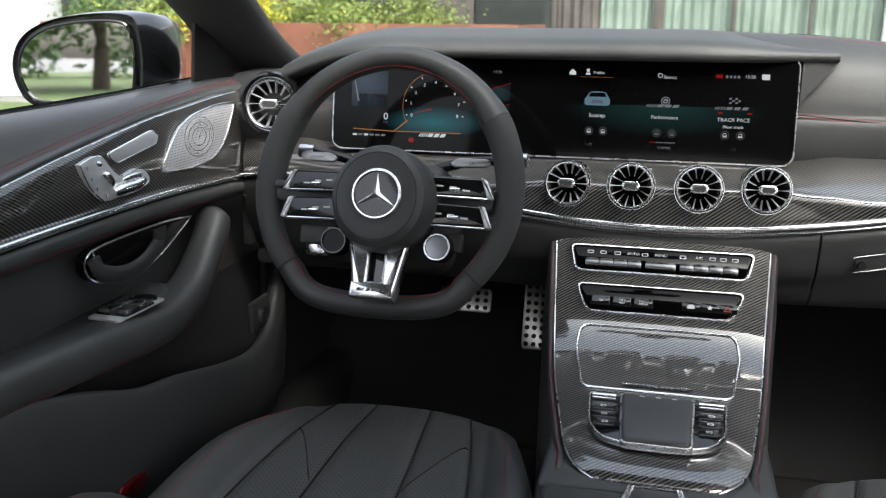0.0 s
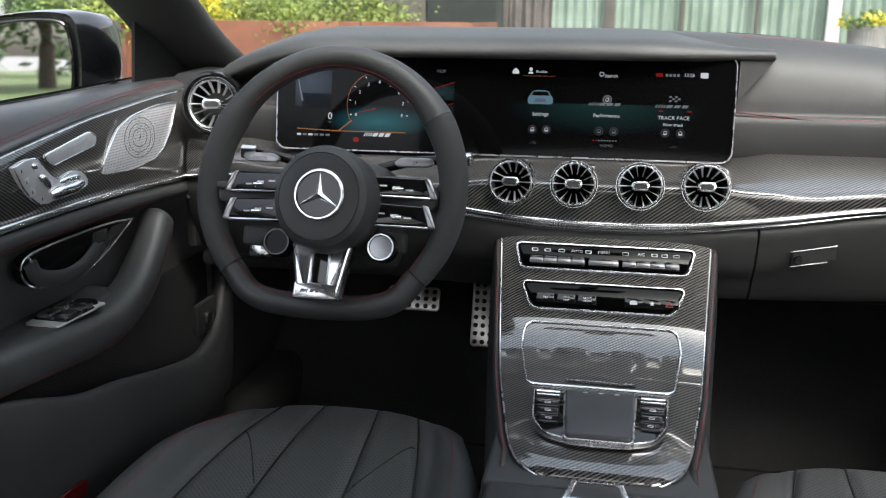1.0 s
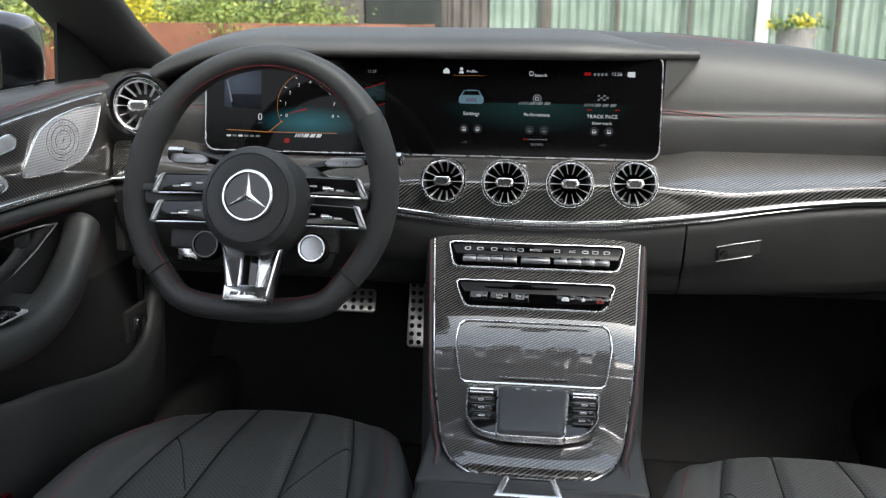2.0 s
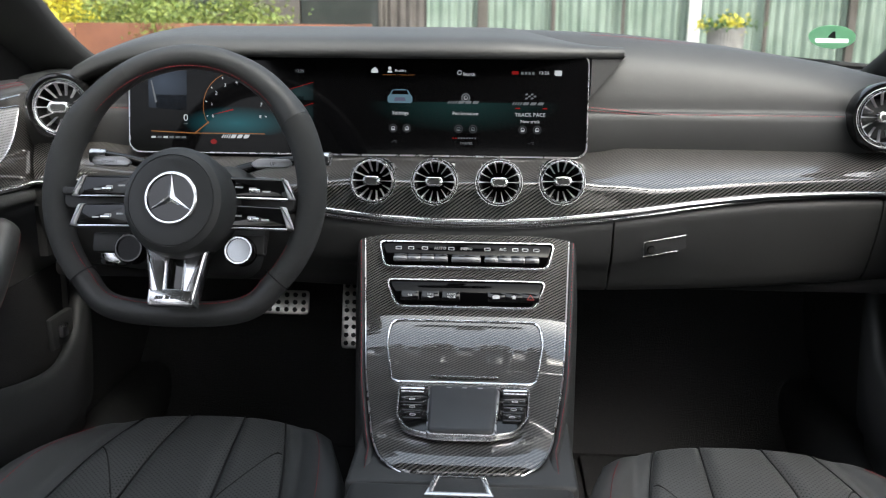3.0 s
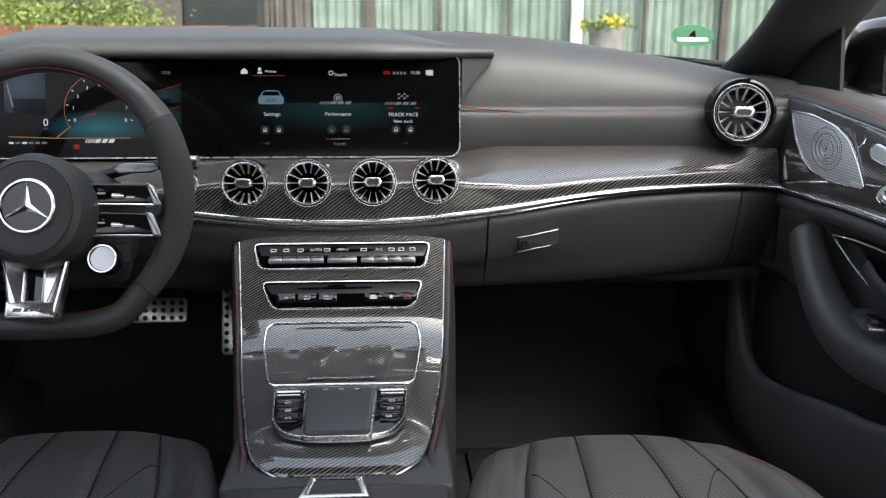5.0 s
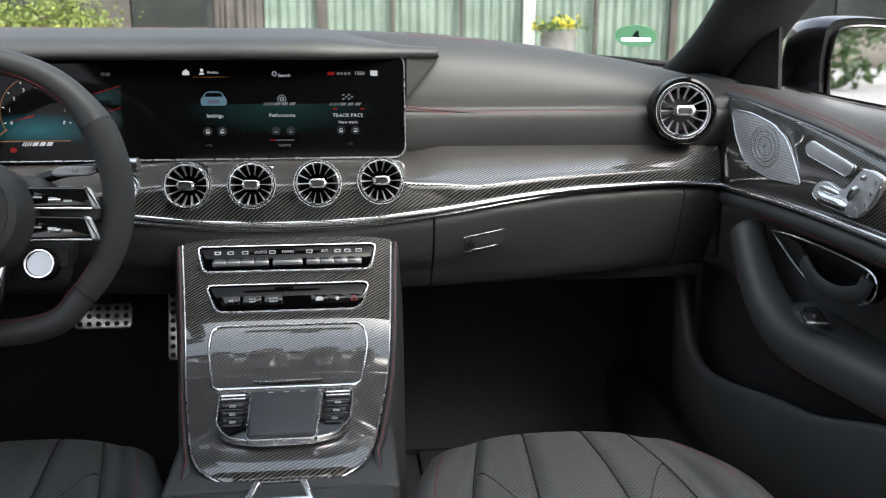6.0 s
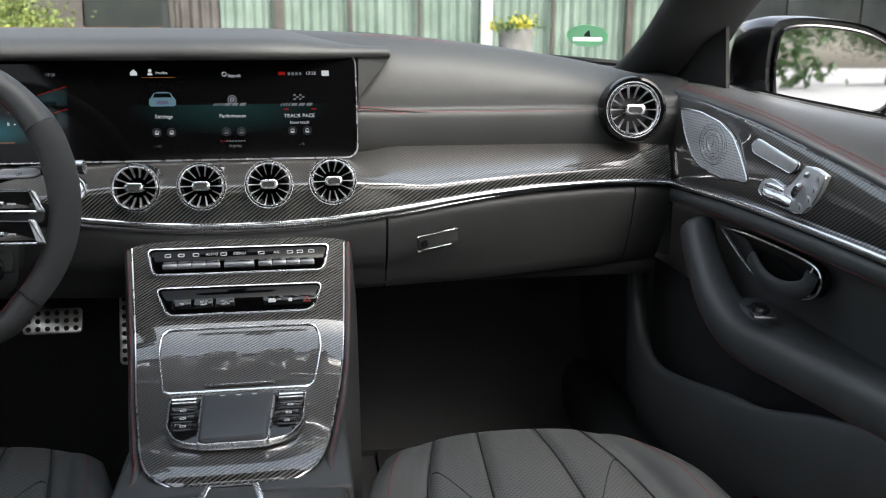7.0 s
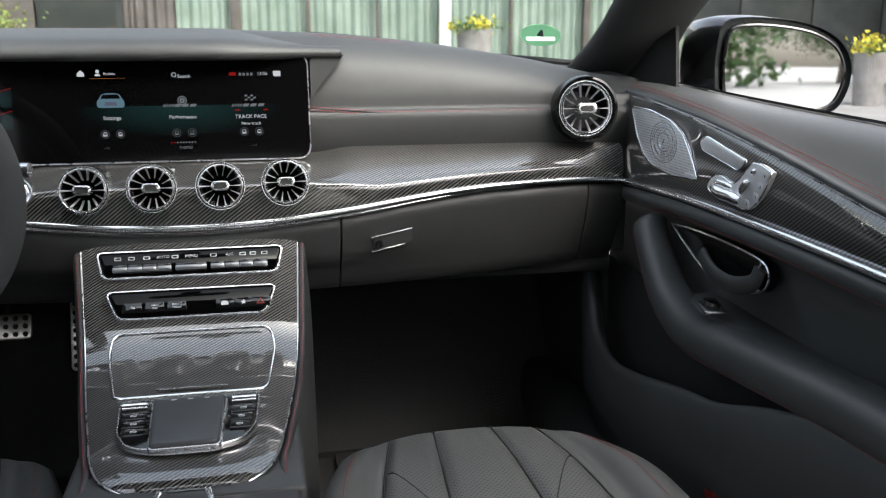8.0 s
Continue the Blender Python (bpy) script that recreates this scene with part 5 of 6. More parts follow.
GRILLE = material("drilled_metal", (0.7, 0.7, 0.71), 0.45, 0.5)
gs = GRILLE.node_tree.nodes.new("ShaderNodeSeparateXYZ")
join(GRILLE, coords(GRILLE), gs.inputs[0])
ga = mathnode(GRILLE, "FRACT", mathnode(GRILLE, "MULTIPLY", gs.outputs[1], 250.0))
gb = mathnode(GRILLE, "FRACT", mathnode(GRILLE, "MULTIPLY", gs.outputs[2], 250.0))
gd = mathnode(GRILLE, "ADD", mathnode(GRILLE, "POWER", mathnode(GRILLE, "SUBTRACT", ga, 0.5), 2.0), mathnode(GRILLE, "POWER", mathnode(GRILLE, "SUBTRACT", gb, 0.5), 2.0))
gr = GRILLE.node_tree.nodes.new("ShaderNodeValToRGB")
gr.color_ramp.elements[0].position, gr.color_ramp.elements[1].position = 0.03, 0.07
gr.color_ramp.elements[0].color, gr.color_ramp.elements[1].color = (0.2, 0.2, 0.2, 1), (0.78, 0.78, 0.79, 1)
join(GRILLE, gd, gr.inputs[0])
join(GRILLE, gr.outputs[0], GRILLE.node_tree.nodes["Principled BSDF"].inputs["Base Color"])
door(-1)
door(1)
hood = thing("hood_release", "small silver hood release lever on a dark plate", "lever")
part("plate", box(-0.686, -0.674, 0.975, 1.05, 0.565, 0.62, 0.005), PLASTIC, hood)
part("lever", box(-0.675, -0.666, 0.995, 1.015, 0.582, 0.604, 0.003), SATIN, hood)

# ---- seats ----
def seat(name, cx, front, turn_label):
    """A cushion with a swollen front, side bolsters and sewn panels; its back is let far down."""
    s = thing(name, turn_label, "car seat", "front seats")

    def top(u, v):
        """u: across, -1 to 1; v: 0 at the front edge to 1 at the back."""
        w = 0.243 - 0.05 * (1 - min(1, v / 0.55)) ** 2
        edge = abs(u) ** 2.6
        y = front - 0.03 * edge * 1.6 - 0.50 * v - 0.045 * edge * (1 - v)
        z = 0.568 - 0.035 * v + 0.012 * math.sin(min(1, v * 4) * math.pi / 2) - 0.02
        bol = max(0.0, (abs(u) - 0.66) / 0.34)
        z += 0.022 * math.sin(math.pi * min(1.0, bol * 1.0) ** 0.8) * min(1, v * 3 + 0.2)
        z -= 0.05 * max(0.0, abs(u) - 0.9) / 0.1
        for c in (-0.66, -0.26, 0.26, 0.66):
            z -= 0.0045 * min(1.0, 0.3 + v * 6) * math.exp(-((abs(u - c * (0.8 + 0.2 * v))) / 0.016) ** 2)
        return Vector((cx + u * w, y, z))

    us = np.linspace(-1, 1, 97)
    rows = []
    for k in range(5):
        a = k / 5 * math.pi / 2
        rows.append([top(u, 0) + Vector((0, 0.020 * math.cos(a) + (-0.02 if k == 0 else 0) * 0, -0.028 + 0.028 * math.sin(a) - (0.0))) for u in us])
    rows.insert(0, [top(u, 0) + Vector((0, -0.01, -0.16)) for u in us])
    rows += [[top(u, v) for u in us] for v in np.linspace(0.0, 1.0, 26)]
    part("cushion", loft(rows, thick=0.01), SEAT, s, "black leather cushion with sewn flutes", 60)
    # perforated centre panels laid on the cushion
    for a, b in ((-0.64, -0.275), (-0.245, 0.245), (0.275, 0.64)):
        rows = [[top(a * (0.8 + 0.2 * v) + (b - a) * (0.8 + 0.2 * v) * i / 14, v) + Vector((0, 0, 0.0035 * min(1, 8 * (i / 14) * (1 - i / 14)))) for i in range(15)] for v in np.linspace(0.02, 1.0, 18)]
        part("centre_panel", loft(rows, thick=-0.002), SEAT_PERF, s, "perforated leather panel", 60)
    for c in (-0.66, -0.26, 0.26, 0.66):
        part("seam", tube([top(c * (0.8 + 0.2 * v), v) + Vector((0, 0, 0.0035)) for v in np.linspace(0.0, 1.0, 20)], 0.0014, 5), SEAM, s)
    for q in (-1, 1):
        stitches("stitching", [top(q * 0.78, v) + Vector((0, 0, 0.001)) for v in np.linspace(0.02, 1, 30)], s, 0.006, 0.00045)
        part("seam", tube([top(q * (0.635 - 0.355 * t) * (0.8 + 0.2 * (0.2 + 0.25 * t ** 1.3)), 0.2 + 0.25 * t ** 1.3) + Vector((0, 0, 0.005 * min(1.0, 0.4 + 8 * t * (1 - t)))) for t in np.linspace(0, 1, 14)], 0.0012, 5), SEAM, s)
    part("base", box(cx - 0.2, cx + 0.2, front - 0.5, front - 0.08, 0.3, 0.47, 0.03), PLASTIC, s)
    # reclined backrest
    rows = []
    for t in np.linspace(0, 1, 14):
        y, z, w = front - 0.50 - 0.62 * t, 0.53 + 0.20 * t - 0.03 * math.sin(math.pi * t), 0.25 - 0.04 * t
        rows.append([Vector((cx + w * math.copysign(abs(math.cos(a)) ** 0.5, math.cos(a)), y, z + (0.06 - 0.015 * t) * math.copysign(abs(math.sin(a)) ** 0.7, math.sin(a)) + 0.03 * abs(math.cos(a)) ** 3)) for a in (2 * math.pi * j / 32 for j in range(32))])
    part("backrest", loft(rows, closed=True), SEAT, s, "black leather backrest let down flat", 60)
    for q in (-1, 1):
        line = smooth([(cx + q * 0.215, front - 0.36, 0.555), (cx + q * 0.238, front - 0.45, 0.58), (cx + q * 0.245, front - 0.60, 0.605), (cx + q * 0.235, front - 0.95, 0.70)], 5)
        part("bolster", tube(line, 0.030, 14, r2=0.034, radii=[0.35, 0.6, 0.8, 0.9] + [1.0] * 11 + [0.7]), SEAT, s, "rounded leather side bolster", 60)
        stitches("stitching", [p + Vector((0, 0, 0.0345 * r)) for p, r in zip(line, [0.35, 0.6, 0.8, 0.9] + [1.0] * 11 + [0.7])], s, 0.006, 0.00045)
    return s


seat("driver_seat", -0.345, 0.785, "black perforated leather driver seat with red stitching")
seat("passenger_seat", 0.36, 0.735, "black perforated leather passenger seat with red stitching")

# ---- footwells ----
tagged(part("floor", box(-0.8, 0.8, -1.2, 1.62, 0.2, 0.262, 0.01), CARPET), "black carpeted cabin floor", "floor", kind="structure")
fire = loft([smooth([(x, 1.25, 0.26), (x, 1.38, 0.32), (x, 1.5, 0.45), (x, 1.56, 0.7)], 4) for x in along(-0.74, 0.74, 6)], thick=0.02)
tagged(part("bulkhead", fire, CARPET), "black carpeted front bulkhead", "bulkhead", kind="structure")
for x0, x1 in ((-0.62, -0.2), (0.22, 0.62)):
    mat_ = tagged(part("floor_mat", box(x0, x1, 0.5, 1.26, 0.2625, 0.272, 0.004), CARPET), "black velour floor mat in the footwell", "floor mat", "floor mats")
for s in (-1, 1):
    post = loft([smooth([(s * 0.745, y, 0.26), (s * 0.72, y, 0.45), (s * 0.715, y, 0.70)], 3) for y in along(1.1, 1.55, 5)], thick=0.01)
    tagged(part("kick_panel", post, PLASTIC), "black plastic kick panel beside the footwell", "trim", kind="structure")
    sill = loft([smooth([(s * 0.62, y, 0.26), (s * 0.635, y, 0.34), (s * 0.67, y, 0.375), (s * 0.74, y, 0.37)], 3) for y in along(-0.6, 1.5, 10)], thick=0.01)
    tagged(part("sill_trim", sill, PLASTIC), "black plastic door sill trim", "trim", kind="structure")


def pedal(name, x0, x1, y, z0, z1, lean, label):
    m = basis(((x0 + x1) / 2, y, (z0 + z1) / 2), (1, 0, 0), (0, lean, 1))
    p = thing(name, label, "pedal", m=m)
    w, h = x1 - x0, (z1 - z0) * math.sqrt(1 + lean * lean)
    part("pad", plate(rounded(w, h, 0.008), 0.006, 0.002), STEEL, p, "brushed steel pad")
    nx, ny = max(2, round(w / 0.0155)), max(2, round(h / 0.0165))
    stud = None
    for i in range(nx):
        for j in range(ny):
            at = pose((i + 0.5 - nx / 2) * (w - 0.004) / nx, (j + 0.5 - ny / 2) * (h - 0.004) / ny, 0.006)
            if stud is None:
                stud = part("rubber_stud", lathe([(0.0046, -0.001), (0.0046, 0.0012), (0.003, 0.002), (0.0, 0.002)], 10), RUBBER, p, m=at)
            else:
                o = new("rubber_stud", stud.data)
                o.parent, o.matrix_local = p, at
    part("arm", tube([(0, h * 0.3, -0.004), (0, h * 0.5, -0.03), (0, h * 0.5 + 0.12, -0.06)], 0.009, 8), RUBBER, p)
    return p


STEEL = material("brushed_pedal_steel", (0.6, 0.58, 0.55), 0.3, 1.0)
mottle(STEEL, (0.5, 0.48, 0.45), (0.68, 0.66, 0.62), 70.0, 4.0, (0.22, 0.4))
pedal("accelerator_pedal", -0.238, -0.192, 1.22, 0.50, 0.62, 0.35, "tall steel accelerator pedal with black rubber studs")
pedal("brake_pedal", -0.40, -0.30, 1.22, 0.560, 0.602, 0.4, "wide steel brake pedal with black rubber studs")

# ---- car body round the cabin ----
for s in (-1, 1):
    path = smooth([(s * 0.80, 1.38, 0.985), (s * 0.785, 1.22, 1.05), (s * 0.762, 1.05, 1.13), (s * 0.72, 0.75, 1.25), (s * 0.65, 0.42, 1.345), (s * 0.58, 0.15, 1.39), (s * 0.56, -0.2, 1.41), (s * 0.56, -0.8, 1.40)], 5)
    rows = []
    for i, p in enumerate(path):
        t = (path[min(i + 1, len(path) - 1)] - path[max(i - 1, 0)]).normalized()
        w = Vector((1, 0, 0)) - t * t.x
        w.normalize()
        u = t.cross(w)
        k = max(0.0, 1 - i / 8)
        rows.append([p + w * 0.078 * (1 + 0.25 * k) * math.cos(a) + u * 0.036 * math.sin(a) for a in (2 * math.pi * j / 20 for j in range(20))])
    tagged(part("a_pillar", loft(rows, closed=True), HEADLINER, angle=60), "black cloth-covered windscreen pillar and roof rail", "pillar", "windscreen pillars", "structure")
    corner = tube([(s * 0.74, 1.12, 0.985), (s * 0.75, 1.25, 0.99), (s * 0.74, 1.5, 1.0)], 0.035, 12, r2=0.02)
    tagged(part("pillar_foot_trim", corner, LEATHER), "black trim at the foot of the windscreen pillar", "trim", kind="structure")
roof = loft([smooth([(x, 0.57, 1.358 - 0.06 * x * x), (x, 0.40, 1.405 - 0.06 * x * x), (x, -0.2, 1.445 - 0.06 * x * x), (x, -1.15, 1.36 - 0.06 * x * x)], 3) for x in along(-0.6, 0.6, 12)], thick=0.03)
tagged(part("ceiling", roof, HEADLINER), "dark cloth headliner under the roof", "ceiling", kind="structure")
for s in (-1, 1):
    tagged(part("quarter_wall", box(s * 0.80 - 0.03, s * 0.80 + 0.03, -1.3, -0.5, 0.26, 1.0, 0.02), LEATHER), "black leather rear side trim", "trim", kind="structure")
    tagged(part("rear_pillar", tube([(s * 0.58, -0.75, 1.40), (s * 0.68, -1.2, 1.2), (s * 0.74, -1.5, 1.0)], 0.09, 12, r2=0.04), HEADLINER), "dark cloth rear pillar", "pillar", kind="structure")
rear = thing("rear_bench", "black leather rear bench seat", "car seat")
part("cushion", box(-0.7, 0.7, -1.15, -0.72, 0.3, 0.52, 0.05, 3), SEAT, rear)
part("backrest", box(-0.7, 0.7, -1.36, -1.18, 0.5, 1.02, 0.05, 3), SEAT, rear)

# windscreen
ws_rows = [[Vector((x, 1.50 - 0.32 * x * x - (1.50 - 0.50 - 0.05 * x * x) * t * (1 - 0.0 * t) + 0.0, 1.055 - 0.06 * x * x + (1.375 - 1.055) * t + 0.055 * math.sin(math.pi * t))) for x in along(-0.80, 0.80, 20)] for t in along(0.0, 1.0, 12)]
for row_i, row in enumerate(ws_rows):
    k = 1 - 0.26 * (row_i / 12) ** 1.3
    for p in row:
        p.x *= k
wsc = loft(ws_rows)
ws = tagged(part("windscreen", wsc, GLASS, angle=80), "clear raked windscreen with a green sticker", "windscreen", kind="structure")
ws.visible_shadow = False
tagged(part("windscreen_seal", tube([p + Vector((0, 0.0, -0.004)) for p in ws_rows[0]], 0.006, 8), RUBBER), "black windscreen seal", "trim", kind="structure")
cowl = tagged(part("wiper_cowl", loft([[Vector((x, 1.49 - 0.3 * x * x, 1.03 - 0.06 * x * x)), Vector((x, 1.60 - 0.3 * x * x, 1.01 - 0.06 * x * x)), Vector((x, 1.72 - 0.3 * x * x, 0.985 - 0.06 * x * x))] for x in along(-0.82, 0.82, 16)], thick=0.01), PLASTIC), "black plastic cowl under the wipers", "trim", kind="structure")
bonnet = tagged(part("bonnet", loft([smooth([(x, 1.68 - 0.3 * x * x, 0.985 - 0.07 * x * x), (x, 2.1, 0.955 - 0.09 * x * x), (x, 2.7 - 0.2 * x * x, 0.86 - 0.1 * x * x), (x, 2.95 - 0.3 * x * x, 0.72 - 0.1 * x * x)], 4) for x in along(-0.88, 0.88, 18)], thick=0.01), PAINT, angle=60), "black painted car bonnet", "bonnet", kind="structure")
# green sticker low in the corner of the windscreen
STICK = material("green_sticker", (0.1, 0.22, 0.12), 0.5)
tl = STICK.node_tree.nodes.new("ShaderNodeBsdfTranslucent")
tl.inputs[0].default_value = (0.26, 0.4, 0.3, 1)
ad = STICK.node_tree.nodes.new("ShaderNodeAddShader")
join(STICK, STICK.node_tree.nodes["Principled BSDF"].outputs[0], ad.inputs[0])
join(STICK, tl.outputs[0], ad.inputs[1])
join(STICK, ad.outputs[0], STICK.node_tree.nodes["Material Output"].inputs[0])
STICK_W = material("white_sticker_field", (0.5, 0.52, 0.5), 0.5)
tw = STICK_W.node_tree.nodes.new("ShaderNodeBsdfTranslucent")
tw.inputs[0].default_value = (0.7, 0.72, 0.7, 1)
aw = STICK_W.node_tree.nodes.new("ShaderNodeAddShader")
join(STICK_W, STICK_W.node_tree.nodes["Principled BSDF"].outputs[0], aw.inputs[0])
join(STICK_W, tw.outputs[0], aw.inputs[1])
join(STICK_W, aw.outputs[0], STICK_W.node_tree.nodes["Material Output"].inputs[0])
st_m = basis((0.648, 1.335, 1.073), (1, -0.42, 0), (0, -0.95, 0.55))
sticker = thing("windscreen_sticker", "round green environmental sticker on the windscreen", "sticker", m=st_m)
rim_pts = [(0.04 * math.cos(a), 0.04 * math.sin(a)) for a in (2 * math.pi * k / 32 for k in range(32))]
hole = [(x, y - 0.012) for x, y in rounded(0.056, 0.014, 0.002, 7)]
part("disc", ringplate(rim_pts, hole, 0.0006), STICK, sticker)
part("field", plate(hole, 0.0005), STICK_W, sticker)
part("mark", plate([(-0.006, -0.001), (0.002, -0.001), (0.002, -0.004), (0.006, -0.004), (0.006, 0.02), (0.002, 0.02), (-0.006, 0.004)], 0.0004, m=pose(0, 0, 0.0007)), PLASTIC, sticker)
# rear-view mirror
rv = thing("interior_mirror", "black oval rear-view mirror under the windscreen top", "mirror", m=basis((0.0, 0.72, 1.272), (1, 0, 0), (0, 0.1, 1)))
part("shell", plate(rounded(0.25, 0.075, 0.035, 6), 0.03, 0.008, pose(0, 0, -0.02), seg=3), PLASTIC, rv)
part("glass", plate(rounded(0.236, 0.062, 0.03, 6), 0.001, m=pose(0, 0, 0.0102)), MIRROR, rv)
part("stem", box(-0.03, 0.03, 0.0, 0.07, -0.07, -0.02, 0.012), PLASTIC, rv)


def outside_mirror(side):
    """A rounded shell whose open back carries the glass."""
    m = thing("outside_mirror", "gloss black door mirror with chrome-edged glass", "door mirror", "door mirrors")
    n = Vector((-side * 0.2, -0.98, 0.022)).normalized()
    ex = Vector((0, 0, 1)).cross(n).normalized()
    f = basis((side * MIR[0] - 0.014, MIR[1], MIR[2]), ex, n.cross(ex)) @ Matrix.Diagonal((1.12, 1.24, 1.45, 1))
    k = -side
    # outline seen from behind; x grows towards the right of the viewer
    ol = [(0.100, 0.045), (0.085, 0.060), (0.03, 0.062), (-0.04, 0.052), (-0.085, 0.030), (-0.104, -0.002), (-0.102, -0.035), (-0.085, -0.062), (-0.05, -0.070), (0.02, -0.070), (0.085, -0.066), (0.098, -0.05), (0.104, 0.0)]
    ol = [(p.x * (1 if side < 0 else -1), p.y) for p in smooth([(*p, 0) for p in ol + ol[:1]], 4)][:-1]
    rows = []
    for d, g in ((0.004, 0.97), (0.010, 1.0), (0.0, 1.04), (-0.02, 1.07), (-0.06, 1.02), (-0.10, 0.85), (-0.125, 0.55), (-0.13, 0.2)):
        rows.append([f @ Vector((x * g + (0.02 * (-side) * -1) * 0 + k * (-d) * 0.35, y * g + 0.002, d)) for x, y in ol])
    part("shell", loft(rows, closed=True), PAINT, m, "gloss black painted shell", 60)
    gl = [(x * 0.88 - k * 0.004, y * 0.86) for x, y in ol]
    if side > 0:
        gl = gl[::-1]
    part("bezel", tube([f @ Vector((x, y, 0.011)) for x, y in gl], 0.003, 6, True), PIANO, m)
    part("glass", plate(gl, 0.001, m=f @ pose(0, 0, 0.0105)), MIRROR, m, "mirror glass showing the surroundings")
    foot = smooth([f @ Vector((k * 0.06, -0.066, -0.04)), f @ Vector((k * 0.10, -0.085, -0.05)), Vector((side * 0.84, MIR[1] + 0.10, 0.955))], 4)
    part("foot", tube(foot, 0.045, 14, r2=0.018), PAINT, m)
    return m


MIR = (0.998, 1.045, 1.026)
outside_mirror(-1)
outside_mirror(1)

# ---- outside ----
PAVING = material("pale_paving", (0.42, 0.41, 0.39), 0.8)
mottle(PAVING, (0.15, 0.146, 0.139), (0.22, 0.216, 0.208), 1.2, 8.0)
GRASS = material("grass", (0.09, 0.16, 0.03), 0.9)
mottle(GRASS, (0.05, 0.09, 0.02), (0.11, 0.15, 0.04), 1.5, 8.0)
CORTEN = material("rusty_planter_steel", (0.25, 0.09, 0.045), 0.75)
mottle(CORTEN, (0.13, 0.045, 0.026), (0.22, 0.085, 0.046), 2.0, 7.0)
WHITE_WALL = material("white_render", (0.75, 0.76, 0.74), 0.8)
mottle(WHITE_WALL, (0.5, 0.51, 0.5), (0.62, 0.63, 0.61), 1.0, 6.0)
GREEN_PANE = material("green_glass_panel", (0.40, 0.50, 0.42), 0.25, 0.0, 0.5, 0.05)
mottle(GREEN_PANE, (0.17, 0.225, 0.185), (0.27, 0.33, 0.285), 1.5, 4.0)
BROWN_PANE = material("grey_brown_panel", (0.16, 0.14, 0.125), 0.5)
mottle(BROWN_PANE, (0.07, 0.06, 0.055), (0.13, 0.115, 0.105), 2.0, 5.0)
MULLION = material("dark_mullion", (0.10, 0.09, 0.08), 0.5)
mottle(MULLION, (0.08, 0.07, 0.06), (0.12, 0.105, 0.095), 3.0)
DARK_PANE = material("dark_glazing", (0.03, 0.035, 0.035), 0.08, 0.0, 0.6, 0.03)
mottle(DARK_PANE, (0.02, 0.025, 0.025), (0.06, 0.065, 0.06), 0.6, 5.0)
POT = material("ribbed_grey_pot", (0.24, 0.23, 0.22), 0.8)
mottle(POT, (0.19, 0.18, 0.17), (0.29, 0.28, 0.27), 6.0, 5.0)


def leaf_material(name, a, b):
    m = material(name, a, 0.6)
    t = m.node_tree
    g = t.nodes.new("ShaderNodeNewGeometry")
    r = t.nodes.new("ShaderNodeValToRGB")
    r.color_ramp.elements[0].color, r.color_ramp.elements[1].color = (*a, 1), (*b, 1)
    join(m, g.outputs["Random Per Island"], r.inputs[0])
    join(m, r.outputs[0], t.nodes["Principled BSDF"].inputs["Base Color"])
    return m


LEAF = leaf_material("green_leaves", (0.03, 0.075, 0.015), (0.10, 0.17, 0.04))
LEAF_PALE = leaf_material("yellow_green_leaves", (0.06, 0.11, 0.02), (0.26, 0.30, 0.06))
YELLOW = leaf_material("yellow_blossom", (0.45, 0.38, 0.02), (0.65, 0.58, 0.05))
BARK = material("bark", (0.09, 0.07, 0.05), 0.9)
mottle(BARK, (0.06, 0.045, 0.03), (0.13, 0.1, 0.075), 12.0, 6.0)


def leaves(centres, count, size, spread):
    """Many small bent leaves scattered in clumps."""
    verts, faces = [], []
    for c in centres:
        for _ in range(count):
            o = Vector(c) + Vector((random.gauss(0, 1) * spread[0], random.gauss(0, 1) * spread[1], random.gauss(0, 1) * spread[2]))
            a = Vector((random.gauss(0, 1), random.gauss(0, 1), random.gauss(0, 0.7))).normalized()
            b = a.cross(Vector((random.gauss(0, 1), random.gauss(0, 1), random.gauss(0, 1)))).normalized()
            k = size * random.uniform(0.6, 1.4)
            i = len(verts)
            verts += [o - a * k, o + b * k * 0.45, o + a * k, o - b * k * 0.45]
            faces += [(i, i + 1, i + 2), (i, i + 2, i + 3)]
    me = bpy.data.meshes.new("leaves")
    me.from_pydata([tuple(v) for v in verts], [], faces)
    return me


def leafy(name, me, mat, parent):
    me.materials.append(mat)
    ob = new(name, me)
    ob.parent = parent
    return ob


gnd = bmesh.new()
N = 40
for i in range(N + 1):
    for j in range(N + 1):
        sx_, sy_ = (i / N * 2 - 1), (j / N * 2 - 1)
        gnd.verts.new((600 * sx_ ** 3, 600 * sy_ ** 3, 0))
gnd.verts.ensure_lookup_table()
for i in range(N):
    for j in range(N):
        a = i * (N + 1) + j
        gnd.faces.new([gnd.verts[k] for k in (a, a + N + 1, a + N + 2, a + 1)])
tagged(part("ground", gnd, PAVING), "pale grey paved forecourt", "ground", kind="structure")
lawn = bmesh.new()
plate(round_off([(-60, 14), (-3.4, 9), (-2.3, -4), (-1.4, -9), (3, -30), (3, -60), (-60, -60)], 2.0), 0.05, 0.0, None, lawn)
tagged(part("lawn", lawn, GRASS), "mown green lawn beside the forecourt", "lawn", kind="structure")

